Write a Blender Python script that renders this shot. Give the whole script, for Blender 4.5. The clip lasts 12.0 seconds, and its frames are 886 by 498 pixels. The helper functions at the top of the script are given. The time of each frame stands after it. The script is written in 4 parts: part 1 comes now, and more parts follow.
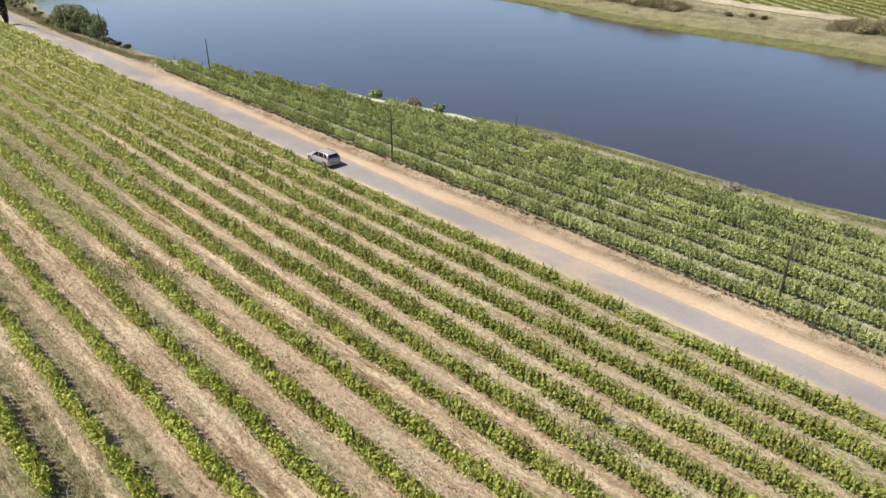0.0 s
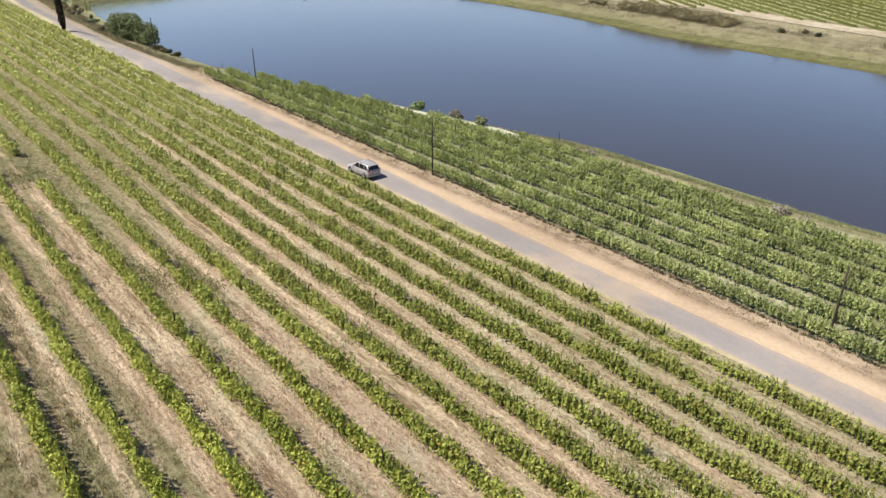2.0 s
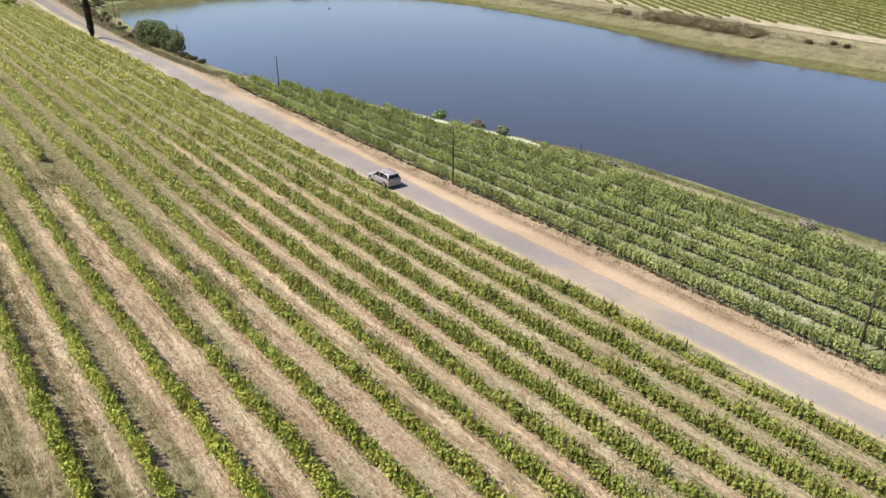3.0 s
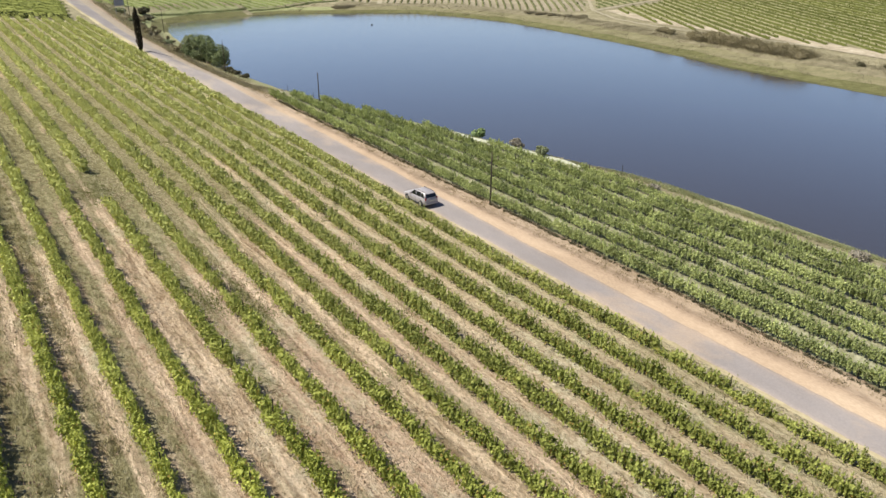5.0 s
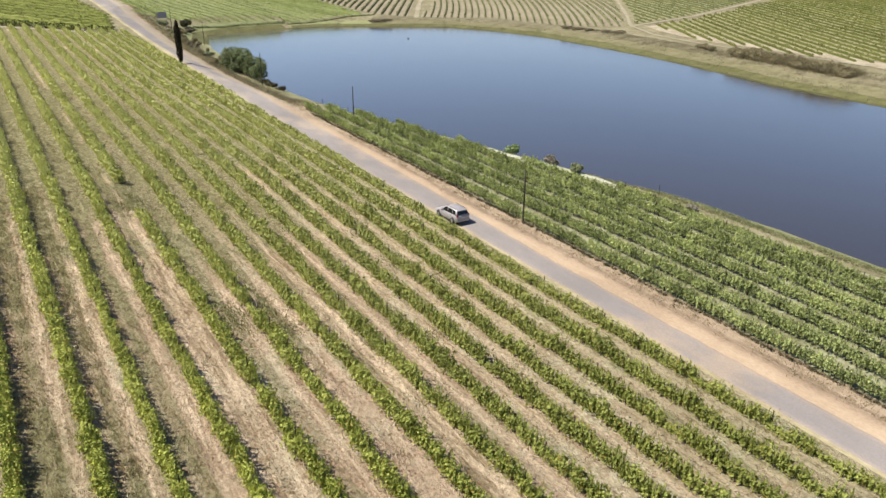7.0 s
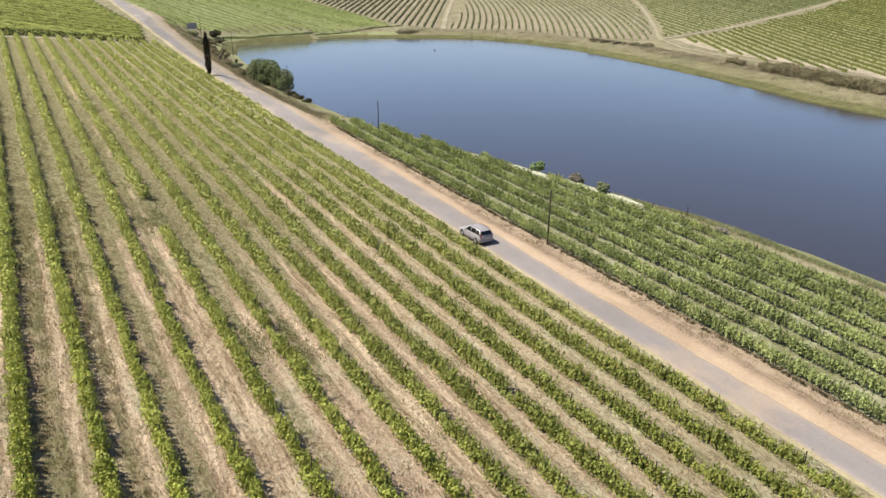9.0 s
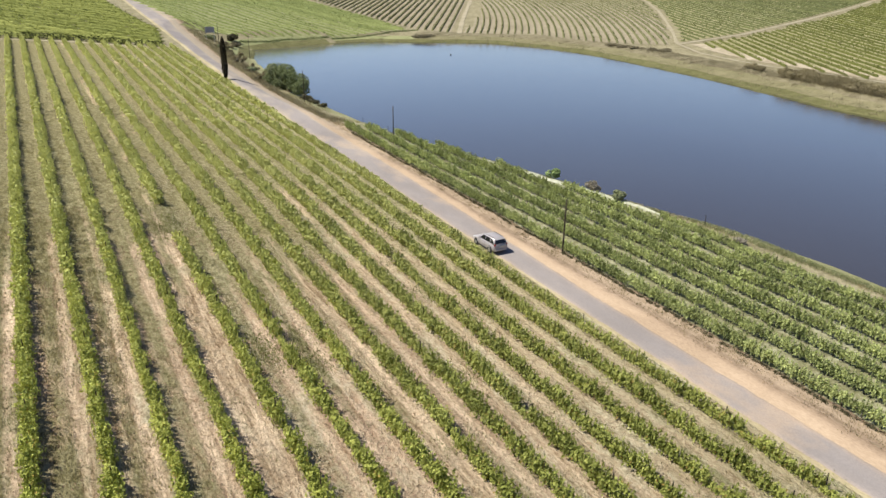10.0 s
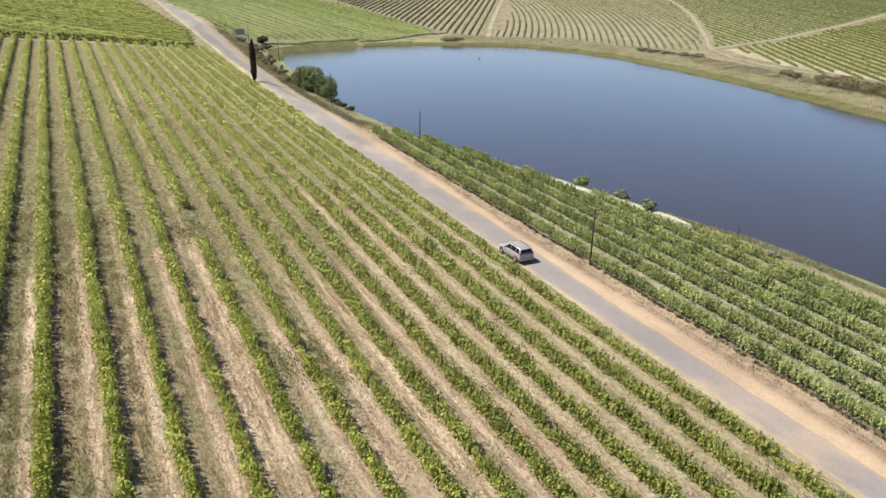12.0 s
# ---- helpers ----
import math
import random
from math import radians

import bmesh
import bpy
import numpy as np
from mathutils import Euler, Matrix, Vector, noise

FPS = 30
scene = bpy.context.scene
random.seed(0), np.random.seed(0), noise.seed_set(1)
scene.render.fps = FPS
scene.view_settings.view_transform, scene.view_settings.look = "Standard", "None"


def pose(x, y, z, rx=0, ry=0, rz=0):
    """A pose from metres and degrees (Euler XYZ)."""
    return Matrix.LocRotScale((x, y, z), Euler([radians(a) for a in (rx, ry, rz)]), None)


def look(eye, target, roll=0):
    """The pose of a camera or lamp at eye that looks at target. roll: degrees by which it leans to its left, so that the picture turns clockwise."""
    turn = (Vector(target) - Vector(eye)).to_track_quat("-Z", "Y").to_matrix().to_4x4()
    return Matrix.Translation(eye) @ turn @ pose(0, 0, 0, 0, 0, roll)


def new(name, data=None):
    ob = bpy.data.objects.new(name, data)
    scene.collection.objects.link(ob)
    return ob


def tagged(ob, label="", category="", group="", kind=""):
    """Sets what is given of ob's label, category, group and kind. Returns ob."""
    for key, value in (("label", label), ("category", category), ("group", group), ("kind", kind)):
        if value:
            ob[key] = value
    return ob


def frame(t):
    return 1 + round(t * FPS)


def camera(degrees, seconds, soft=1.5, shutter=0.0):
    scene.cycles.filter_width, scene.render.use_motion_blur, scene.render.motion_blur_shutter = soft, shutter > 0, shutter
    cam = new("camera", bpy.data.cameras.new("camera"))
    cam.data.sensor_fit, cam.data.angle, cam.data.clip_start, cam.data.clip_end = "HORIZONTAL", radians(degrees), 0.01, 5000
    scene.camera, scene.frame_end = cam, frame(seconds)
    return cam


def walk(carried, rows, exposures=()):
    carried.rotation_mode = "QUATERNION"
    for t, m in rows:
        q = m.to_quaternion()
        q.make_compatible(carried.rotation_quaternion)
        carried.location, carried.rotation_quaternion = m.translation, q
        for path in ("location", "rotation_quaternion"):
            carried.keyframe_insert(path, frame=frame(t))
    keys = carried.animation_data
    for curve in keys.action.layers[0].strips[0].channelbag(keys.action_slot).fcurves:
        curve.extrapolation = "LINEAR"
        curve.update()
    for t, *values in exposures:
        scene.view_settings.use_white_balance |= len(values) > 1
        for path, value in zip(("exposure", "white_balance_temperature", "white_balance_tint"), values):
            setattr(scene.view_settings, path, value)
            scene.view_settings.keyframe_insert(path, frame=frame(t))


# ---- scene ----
cam = camera(64.73, 12.0, 1.5)
PATH = [
    (0.0, -0.000, 0.000, 26.724, 63.015, -0.000, -44.971),
    (0.5, 0.169, 0.169, 26.761, 63.271, -0.025, -43.956),
    (1.0, 0.342, 0.323, 26.761, 63.442, -0.080, -43.115),
    (1.5, 0.474, 0.488, 26.759, 63.636, -0.127, -42.296),
    (2.0, 0.598, 0.609, 26.758, 63.865, -0.188, -41.402),
    (2.5, 0.739, 0.759, 26.777, 64.157, -0.243, -40.425),
    (3.0, 0.910, 0.904, 26.811, 64.484, -0.257, -39.565),
    (5.0, 1.628, 1.798, 26.859, 65.708, -0.435, -36.270),
    (5.5, 1.756, 1.980, 26.856, 65.914, -0.480, -35.582),
    (6.0, 1.921, 2.182, 26.864, 66.183, -0.519, -34.805),
    (6.5, 2.110, 2.424, 26.860, 66.450, -0.547, -34.098),
    (7.0, 2.341, 2.665, 26.922, 66.702, -0.533, -33.393),
    (9.0, 2.992, 3.606, 27.686, 67.357, -0.625, -31.276),
    (9.5, 3.210, 3.903, 27.858, 67.527, -0.610, -30.662),
    (10.0, 3.409, 4.211, 27.917, 67.610, -0.669, -29.990),
    (10.5, 3.592, 4.465, 27.910, 67.603, -0.692, -29.389),
    (11.0, 3.769, 4.714, 27.950, 67.593, -0.727, -28.769),
    (11.5, 3.940, 4.954, 27.980, 67.642, -0.743, -28.230),
    (12.0, 4.097, 5.269, 28.027, 67.778, -0.781, -27.683),
]
walk(cam, [(t, pose(x, y, z, rx, ry, rz)) for t, x, y, z, rx, ry, rz in PATH], [(0.0, 0.82, 6500, 8), (12.0, 0.82, 6500, 8)])

# ---- world, sun, exposure ----
SUN = Vector((-0.60, 0.34, 1.0)).normalized()
world = bpy.data.worlds.new("world")
scene.world = world
world.use_nodes = True
wn = world.node_tree
sky = wn.nodes.new("ShaderNodeTexSky")
sky.sky_type, sky.sun_disc = "NISHITA", False
sky.sun_elevation = math.asin(SUN.z)
sky.sun_rotation = math.atan2(SUN.x, SUN.y)
sky.altitude, sky.air_density, sky.dust_density, sky.ozone_density = 150, 1.15, 0.1, 4.0
tint = wn.nodes.new("ShaderNodeMix")
tint.data_type, tint.blend_type = "RGBA", "MULTIPLY"
tint.inputs[0].default_value = 1.0
tint.inputs[7].default_value = (1.06, 0.95, 0.97, 1)
wn.links.new(sky.outputs[0], tint.inputs[6])
wn.links.new(tint.outputs[2], wn.nodes["Background"].inputs[0])
wn.nodes["Background"].inputs[1].default_value = 0.063
sun = new("sun", bpy.data.lights.new("sun", "SUN"))
sun.data.energy, sun.data.angle, sun.data.color = 4.95, radians(0.6), (1.0, 0.945, 0.82)
sun.matrix_world = look((0, 0, 120), Vector((0, 0, 120)) - SUN)


# ---- materials ----
def mat(name, rough=0.9, spec=0.3, metal=0.0):
    m = bpy.data.materials.new(name)
    m.use_nodes = True
    b = m.node_tree.nodes["Principled BSDF"]
    b.inputs["Roughness"].default_value = rough
    b.inputs["Specular IOR Level"].default_value = spec
    b.inputs["Metallic"].default_value = metal
    return m


def node(m, kind, **values):
    n = m.node_tree.nodes.new(kind)
    for k, v in values.items():
        n.inputs[k].default_value = v
    return n


def link(m, a, b):
    m.node_tree.links.new(a, b)


def coords(m, sx=1.0, sy=1.0, sz=1.0):
    c = node(m, "ShaderNodeTexCoord")
    mp = node(m, "ShaderNodeMapping", Scale=(sx, sy, sz))
    link(m, c.outputs["Object"], mp.inputs["Vector"])
    return mp.outputs["Vector"]


def noise_of(m, vec, scale, detail=6.0, rough=0.6):
    n = node(m, "ShaderNodeTexNoise", Scale=scale, Detail=detail, Roughness=rough)
    link(m, vec, n.inputs["Vector"])
    return n.outputs["Fac"]


def ramp(m, fac, stops):
    r = node(m, "ShaderNodeValToRGB")
    e = r.color_ramp.elements
    while len(e) < len(stops):
        e.new(0.5)
    for s, (p, c) in zip(e, stops):
        s.position, s.color = p, (*c, 1) if len(c) == 3 else c
    link(m, fac, r.inputs["Fac"])
    return r.outputs["Color"]


def mix(m, fac, a, b, mode="MIX"):
    n = m.node_tree.nodes.new("ShaderNodeMix")
    n.data_type, n.blend_type = "RGBA", mode
    for sock, v in ((n.inputs[0], fac), (n.inputs[6], a), (n.inputs[7], b)):
        if isinstance(v, (int, float)):
            sock.default_value = v
        elif isinstance(v, tuple):
            sock.default_value = (*v, 1)
        else:
            link(m, v, sock)
    return n.outputs[2]


def maths(m, op, a, b=0.0, clamp=False):
    n = m.node_tree.nodes.new("ShaderNodeMath")
    n.operation, n.use_clamp = op, clamp
    for sock, v in zip(n.inputs, (a, b)):
        if isinstance(v, (int, float)):
            sock.default_value = v
        else:
            link(m, v, sock)
    return n.outputs[0]


def finish(m, color, height=None, strength=0.4, distance=0.05):
    b = m.node_tree.nodes["Principled BSDF"]
    if isinstance(color, tuple):
        b.inputs["Base Color"].default_value = (*color, 1)
    else:
        link(m, color, b.inputs["Base Color"])
    if height is not None:
        bump = node(m, "ShaderNodeBump", Strength=strength, Distance=distance)
        link(m, height, bump.inputs["Height"])
        link(m, bump.outputs[0], b.inputs["Normal"])
    return m


def earth(name, dark, mid, light, fine=6.0, coarse=0.12, bump=0.5, stretch=1.0):
    m = mat(name, 0.95, 0.15)
    v = coords(m, 1, stretch, 1)
    a, b = noise_of(m, v, fine, 8, 0.7), noise_of(m, v, coarse, 5, 0.6)
    c = ramp(m, a, [(0.38, dark), (0.5, mid), (0.62, light)])
    c = mix(m, 0.45, c, ramp(m, b, [(0.38, dark), (0.5, mid), (0.62, light)]))
    d = noise_of(m, v, (fine * coarse) ** 0.5, 8, 0.75)
    c = mix(m, 0.4, c, ramp(m, d, [(0.40, dark), (0.5, mid), (0.60, light)]))
    return finish(m, c, maths(m, "ADD", a, d), bump, 0.08)


def grey(*stops):
    return [(p, (f, f, f)) for p, f in stops]


def field_soil(name):
    """Soil between vine rows; the map runs 0 to 1 from row to row across, and in metres along them."""
    m = mat(name, 0.97, 0.06)
    uv, sep = node(m, "ShaderNodeUVMap"), node(m, "ShaderNodeSeparateXYZ")
    link(m, uv.outputs[0], sep.inputs[0])
    across, along = sep.outputs[0], sep.outputs[1]
    v = coords(m)
    fine, clod = noise_of(m, coords(m, 1.0, 0.55, 1.0), 6.5, 6, 0.8), noise_of(m, coords(m, 1.0, 0.6, 1.0), 2.6, 9, 0.76)
    streak = noise_of(m, coords(m, 1.0, 0.09, 1.0), 2.6, 8, 0.72)
    lane_n = noise_of(m, coords(m, 1.0, 0.06, 1.0), 0.9, 6, 0.65)
    patch = noise_of(m, coords(m, 1.0, 0.30, 1.0), 0.55, 8, 0.7)
    big = noise_of(m, coords(m, 1.0, 0.5, 1.0), 0.09, 4, 0.6)
    alley = node(m, "ShaderNodeTexWhiteNoise")
    alley.noise_dimensions = "1D"
    link(m, maths(m, "ADD", maths(m, "FLOOR", across), 0.5), alley.inputs["W"])
    kinds = node(m, "ShaderNodeSeparateColor")
    link(m, alley.outputs["Color"], kinds.inputs[0])
    u = maths(m, "FRACT", maths(m, "ADD", across, maths(m, "MULTIPLY", maths(m, "SUBTRACT", patch, 0.5), 0.22)))
    right_track = ramp(m, u, grey((0.56, 0.0), (0.64, 1.0), (0.74, 1.0), (0.86, 0.1)))
    left_track = ramp(m, u, grey((0.16, 0.0), (0.24, 0.8), (0.32, 0.8), (0.42, 0.0)))
    middle = ramp(m, u, grey((0.24, 0.0), (0.40, 1.0), (0.52, 1.0), (0.64, 0.0)))
    c = ramp(m, maths(m, "ADD", streak, maths(m, "MULTIPLY", maths(m, "SUBTRACT", clod, 0.5), 0.7)), [(0.40, (0.21, 0.148, 0.092)), (0.48, (0.435, 0.332, 0.228)), (0.57, (0.605, 0.485, 0.355))])
    c = mix(m, maths(m, "MULTIPLY", kinds.outputs[1], 0.7), c, ramp(m, clod, [(0.40, (0.33, 0.215, 0.15)), (0.52, (0.485, 0.358, 0.275)), (0.62, (0.585, 0.45, 0.355))]))
    far = maths(m, "DIVIDE", maths(m, "SUBTRACT", along, 38.0), 48.0, True)
    worn = maths(m, "ADD", maths(m, "MULTIPLY", right_track, 0.95), maths(m, "MULTIPLY", left_track, 0.6), True)
    worn = maths(m, "MULTIPLY", worn, maths(m, "MULTIPLY", ramp(m, lane_n, grey((0.44, 0.0), (0.55, 1.0))), maths(m, "SUBTRACT", 1.0, maths(m, "MULTIPLY", far, 0.7))))
    c = mix(m, worn, c, ramp(m, streak, [(0.40, (0.47, 0.36, 0.262)), (0.56, (0.66, 0.52, 0.395))]))
    churned = maths(m, "MULTIPLY", ramp(m, clod, grey((0.50, 0.0), (0.57, 1.0))), maths(m, "SUBTRACT", 1.0, maths(m, "MULTIPLY", right_track, 0.45)))
    c = mix(m, maths(m, "MULTIPLY", churned, 0.66), c, (0.125, 0.088, 0.054))
    straw = maths(m, "MULTIPLY", ramp(m, patch, grey((0.50, 0.0), (0.60, 0.9))), ramp(m, kinds.outputs[2], grey((0.25, 0.1), (0.75, 1.0))))
    c = mix(m, straw, c, ramp(m, clod, [(0.40, (0.32, 0.27, 0.185)), (0.56, (0.60, 0.53, 0.41))]))
    side = maths(m, "DIVIDE", maths(m, "SUBTRACT", across, 7.5), 5.0, True)
    grow = maths(m, "ADD", maths(m, "MULTIPLY", patch, 0.5), maths(m, "MULTIPLY", big, 0.5))
    grow = maths(m, "ADD", grow, maths(m, "MULTIPLY", maths(m, "SUBTRACT", kinds.outputs[0], 0.5), 0.08))
    grow = maths(m, "ADD", grow, maths(m, "ADD", maths(m, "MULTIPLY", far, 0.235), maths(m, "MULTIPLY", side, 0.04)))
    grow = maths(m, "ADD", grow, maths(m, "SUBTRACT", maths(m, "MULTIPLY", middle, 0.06), maths(m, "MULTIPLY", right_track, 0.05)))
    edge = maths(m, "DIVIDE", maths(m, "SUBTRACT", 3.0, across), 5.0, True)
    grow = maths(m, "ADD", grow, maths(m, "MULTIPLY", edge, 0.07))
    green = ramp(m, grow, grey((0.55, 0.0), (0.655, 0.85)))
    c = mix(m, green, c, ramp(m, clod, [(0.38, (0.10, 0.096, 0.042)), (0.50, (0.18, 0.17, 0.083)), (0.62, (0.31, 0.285, 0.172))]))
    c = mix(m, maths(m, "MULTIPLY", side, 0.5), c, ramp(m, clod, [(0.40, (0.17, 0.163, 0.082)), (0.60, (0.40, 0.38, 0.235))]))
    c = mix(m, 0.78, c, ramp(m, fine, [(0.38, (0.50, 0.47, 0.44)), (0.49, (1.0, 1.0, 1.0)), (0.62, (1.28, 1.28, 1.27))]), "MULTIPLY")
    c = mix(m, 1.0, c, (1.06, 1.055, 1.045), "MULTIPLY")
    return finish(m, c, maths(m, "ADD", maths(m, "MULTIPLY", clod, 1.6), maths(m, "ADD", fine, streak)), 1.0, 0.19)


def leaf(name, low, high, random_by="object", pale=None, tips=None):
    """Leaf colours vary per plant and per blade; pale is mixed in for the plants up the slope."""
    m = mat(name, 0.78, 0.1)
    if random_by == "object":
        o = node(m, "ShaderNodeObjectInfo")
        r1 = o.outputs["Random"]
    else:
        r1 = noise_of(m, coords(m), 0.25, 4, 0.6)
    g = node(m, "ShaderNodeNewGeometry")
    r2 = g.outputs["Random Per Island"]
    r3 = ramp(m, noise_of(m, coords(m, 1.0, 1.0, 0.6), 4.5, 3, 0.6), [(0.36, (0, 0, 0)), (0.62, (1, 1, 1))])
    fac = maths(m, "ADD", maths(m, "MULTIPLY", r1, 0.25), maths(m, "ADD", maths(m, "MULTIPLY", r2, 0.27), maths(m, "MULTIPLY", r3, 0.40)))
    c = ramp(m, fac, [(0.12, low), (0.5, tuple((a + b) / 2 for a, b in zip(low, high))), (0.88, high)])
    if tips:
        c = mix(m, ramp(m, r2, grey((0.955, 0.0), (0.965, 0.8))), c, tips)
    if pale:
        sep = node(m, "ShaderNodeSeparateXYZ")
        link(m, o.outputs["Location"], sep.inputs[0])
        # Share of the pale colour, growing with y from 24 to 86.
        dry = maths(m, "DIVIDE", maths(m, "SUBTRACT", sep.outputs[1], 24.0), 62.0, True)
        dry = maths(m, "MULTIPLY", dry, maths(m, "ADD", maths(m, "MULTIPLY", fac, 0.7), 0.38))
        c = mix(m, dry, c, pale)
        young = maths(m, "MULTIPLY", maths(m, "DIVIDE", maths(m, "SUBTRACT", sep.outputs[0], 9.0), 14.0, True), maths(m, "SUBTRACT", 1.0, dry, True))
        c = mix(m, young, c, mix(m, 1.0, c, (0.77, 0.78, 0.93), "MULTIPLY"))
    b = m.node_tree.nodes["Principled BSDF"]
    link(m, c, b.inputs["Base Color"])
    tr = node(m, "ShaderNodeBsdfTranslucent")
    link(m, mix(m, 0.5, c, (0.9, 1.0, 0.2), "MULTIPLY"), tr.inputs["Color"])
    mx = node(m, "ShaderNodeMixShader", Fac=0.2)
    out = m.node_tree.nodes["Material Output"]
    link(m, b.outputs[0], mx.inputs[1])
    link(m, tr.outputs[0], mx.inputs[2])
    link(m, mx.outputs[0], out.inputs["Surface"])
    return m


M_SOIL = field_soil("vineyard_soil")
M_SOIL_R = earth("pale_vineyard_soil", (0.0875, 0.085, 0.0413), (0.163, 0.156, 0.0853), (0.338, 0.325, 0.234), 3.0, 0.18)
M_GRASS = earth("dry_grass", (0.105, 0.092, 0.054), (0.19, 0.168, 0.102), (0.30, 0.262, 0.175), 2.6, 0.16)
M_BANK = earth("bank_grass", (0.125, 0.125, 0.056), (0.20, 0.195, 0.098), (0.29, 0.275, 0.17), 3.0, 0.10)
M_SHORE = earth("shore_grass", (0.058, 0.058, 0.021), (0.10, 0.097, 0.039), (0.15, 0.14, 0.068), 2.5, 0.15)
M_WET = earth("wet_margin", (0.036, 0.0374, 0.0144), (0.0612, 0.0612, 0.0252), (0.101, 0.0936, 0.0432), 2.0, 0.3)
M_BERM = earth("berm_grass", (0.10, 0.092, 0.047), (0.155, 0.14, 0.077), (0.215, 0.19, 0.116), 1.6, 0.12)
M_SLOPE = earth("scrubby_slope", (0.085, 0.074, 0.042), (0.15, 0.13, 0.08), (0.21, 0.182, 0.122), 0.9, 0.15)
M_PALE = earth("pale_sand", (0.21, 0.22, 0.125), (0.36, 0.36, 0.27), (0.52, 0.505, 0.42), 4.0, 0.3)


def lane(name, base, edge, stops, fine, bump=0.25, spill=0.3, patchy=0.0):
    """A lane surface: three base tones, dusted with the edge tones where stops (across 0 to 1) say so."""
    m = mat(name, 0.95, 0.12)
    v, uv = coords(m, 1, 0.45, 1), node(m, "ShaderNodeUVMap")
    sep = node(m, "ShaderNodeSeparateXYZ")
    link(m, uv.outputs[0], sep.inputs[0])
    a, b, w = noise_of(m, v, fine, 8, 0.7), noise_of(m, v, 0.25, 5, 0.6), noise_of(m, v, 0.9, 7, 0.65)
    tones = [ramp(m, a, [(0.36, q[0]), (0.5, q[1]), (0.64, q[2])]) for q in (base, edge)]
    tones = [mix(m, 0.5, c, ramp(m, b, [(0.36, q[0]), (0.5, q[1]), (0.64, q[2])])) for c, q in zip(tones, (base, edge))]
    pos = node(m, "ShaderNodeSeparateXYZ")
    link(m, coords(m), pos.inputs[0])
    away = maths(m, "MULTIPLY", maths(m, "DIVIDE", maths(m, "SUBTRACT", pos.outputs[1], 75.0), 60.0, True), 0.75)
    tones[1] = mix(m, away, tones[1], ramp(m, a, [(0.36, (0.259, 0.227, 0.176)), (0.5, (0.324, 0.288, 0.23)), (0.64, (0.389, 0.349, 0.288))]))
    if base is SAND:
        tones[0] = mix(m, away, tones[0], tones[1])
    u = maths(m, "ADD", sep.outputs[0], maths(m, "MULTIPLY", maths(m, "SUBTRACT", w, 0.5), spill))
    over = ramp(m, u, [(p, (f, f, f)) for p, f in stops])
    if patchy:
        over = mix(m, ramp(m, noise_of(m, coords(m, 1.0, 0.6, 1.0), 0.16, 6, 0.6), [(0.53, (0, 0, 0)), (0.66, (patchy,) * 3)]), over, (1, 1, 1))
    c = mix(m, over, *tones)
    return finish(m, c, a, bump, 0.08)


SAND = ((0.275, 0.20, 0.14), (0.375, 0.277, 0.196), (0.455, 0.348, 0.252))
EARTH = ((0.095, 0.065, 0.043), (0.16, 0.112, 0.079), (0.245, 0.177, 0.13))
DUST = ((0.20, 0.148, 0.104), (0.295, 0.224, 0.162), (0.39, 0.304, 0.228))
EDGE = ((0.20, 0.168, 0.10), (0.31, 0.262, 0.162), (0.42, 0.365, 0.235))
TAR = ((0.172, 0.153, 0.15), (0.217, 0.193, 0.19), (0.262, 0.232, 0.226))
DRY = ((0.173, 0.144, 0.0972), (0.252, 0.212, 0.155), (0.324, 0.274, 0.205))
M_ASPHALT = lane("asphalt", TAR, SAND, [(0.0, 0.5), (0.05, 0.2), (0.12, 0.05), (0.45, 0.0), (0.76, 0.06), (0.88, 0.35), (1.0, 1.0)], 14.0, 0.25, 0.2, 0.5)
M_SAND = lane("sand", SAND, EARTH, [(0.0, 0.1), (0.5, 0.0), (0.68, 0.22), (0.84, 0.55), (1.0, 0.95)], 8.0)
# The outermost EARTH stops put the shade at the vines' foot into the colour.
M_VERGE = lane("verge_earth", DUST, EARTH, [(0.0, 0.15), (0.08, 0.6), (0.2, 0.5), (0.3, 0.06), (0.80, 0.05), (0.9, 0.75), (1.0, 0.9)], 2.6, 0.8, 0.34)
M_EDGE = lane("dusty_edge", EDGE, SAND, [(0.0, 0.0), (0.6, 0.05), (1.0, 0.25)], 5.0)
M_TRACK = earth("pale_track", (0.302, 0.259, 0.18), (0.367, 0.324, 0.23), (0.432, 0.382, 0.288), 3.0, 0.2)
M_FAR_TRACK = earth("far_track", (0.20, 0.175, 0.118), (0.27, 0.236, 0.168), (0.345, 0.302, 0.228), 1.2, 0.2)
M_HEADLAND = earth("headland_sand", (0.19, 0.155, 0.10), (0.30, 0.253, 0.185), (0.42, 0.365, 0.285), 0.8, 0.12)
# M_FAR_GREEN and M_FAR_TAN are lifted and blued: distance haze in the colour.
M_FAR_GREEN = earth("grassy_field_soil", (0.144, 0.152, 0.0698), (0.193, 0.201, 0.0966), (0.25, 0.254, 0.134), 1.0, 0.05)
M_FAR_OLIVE = earth("olive_field_soil", (0.166, 0.155, 0.0792), (0.216, 0.198, 0.108), (0.266, 0.238, 0.14), 1.0, 0.05)
M_FAR_TAN = earth("tan_soil", (0.167, 0.14, 0.0961), (0.218, 0.186, 0.13), (0.276, 0.238, 0.177), 1.0, 0.05)
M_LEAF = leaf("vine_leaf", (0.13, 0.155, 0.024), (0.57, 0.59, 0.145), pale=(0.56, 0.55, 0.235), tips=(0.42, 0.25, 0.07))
M_LEAF_R = leaf("grey_vine_leaf", (0.0765, 0.0996, 0.033), (0.558, 0.6, 0.251))
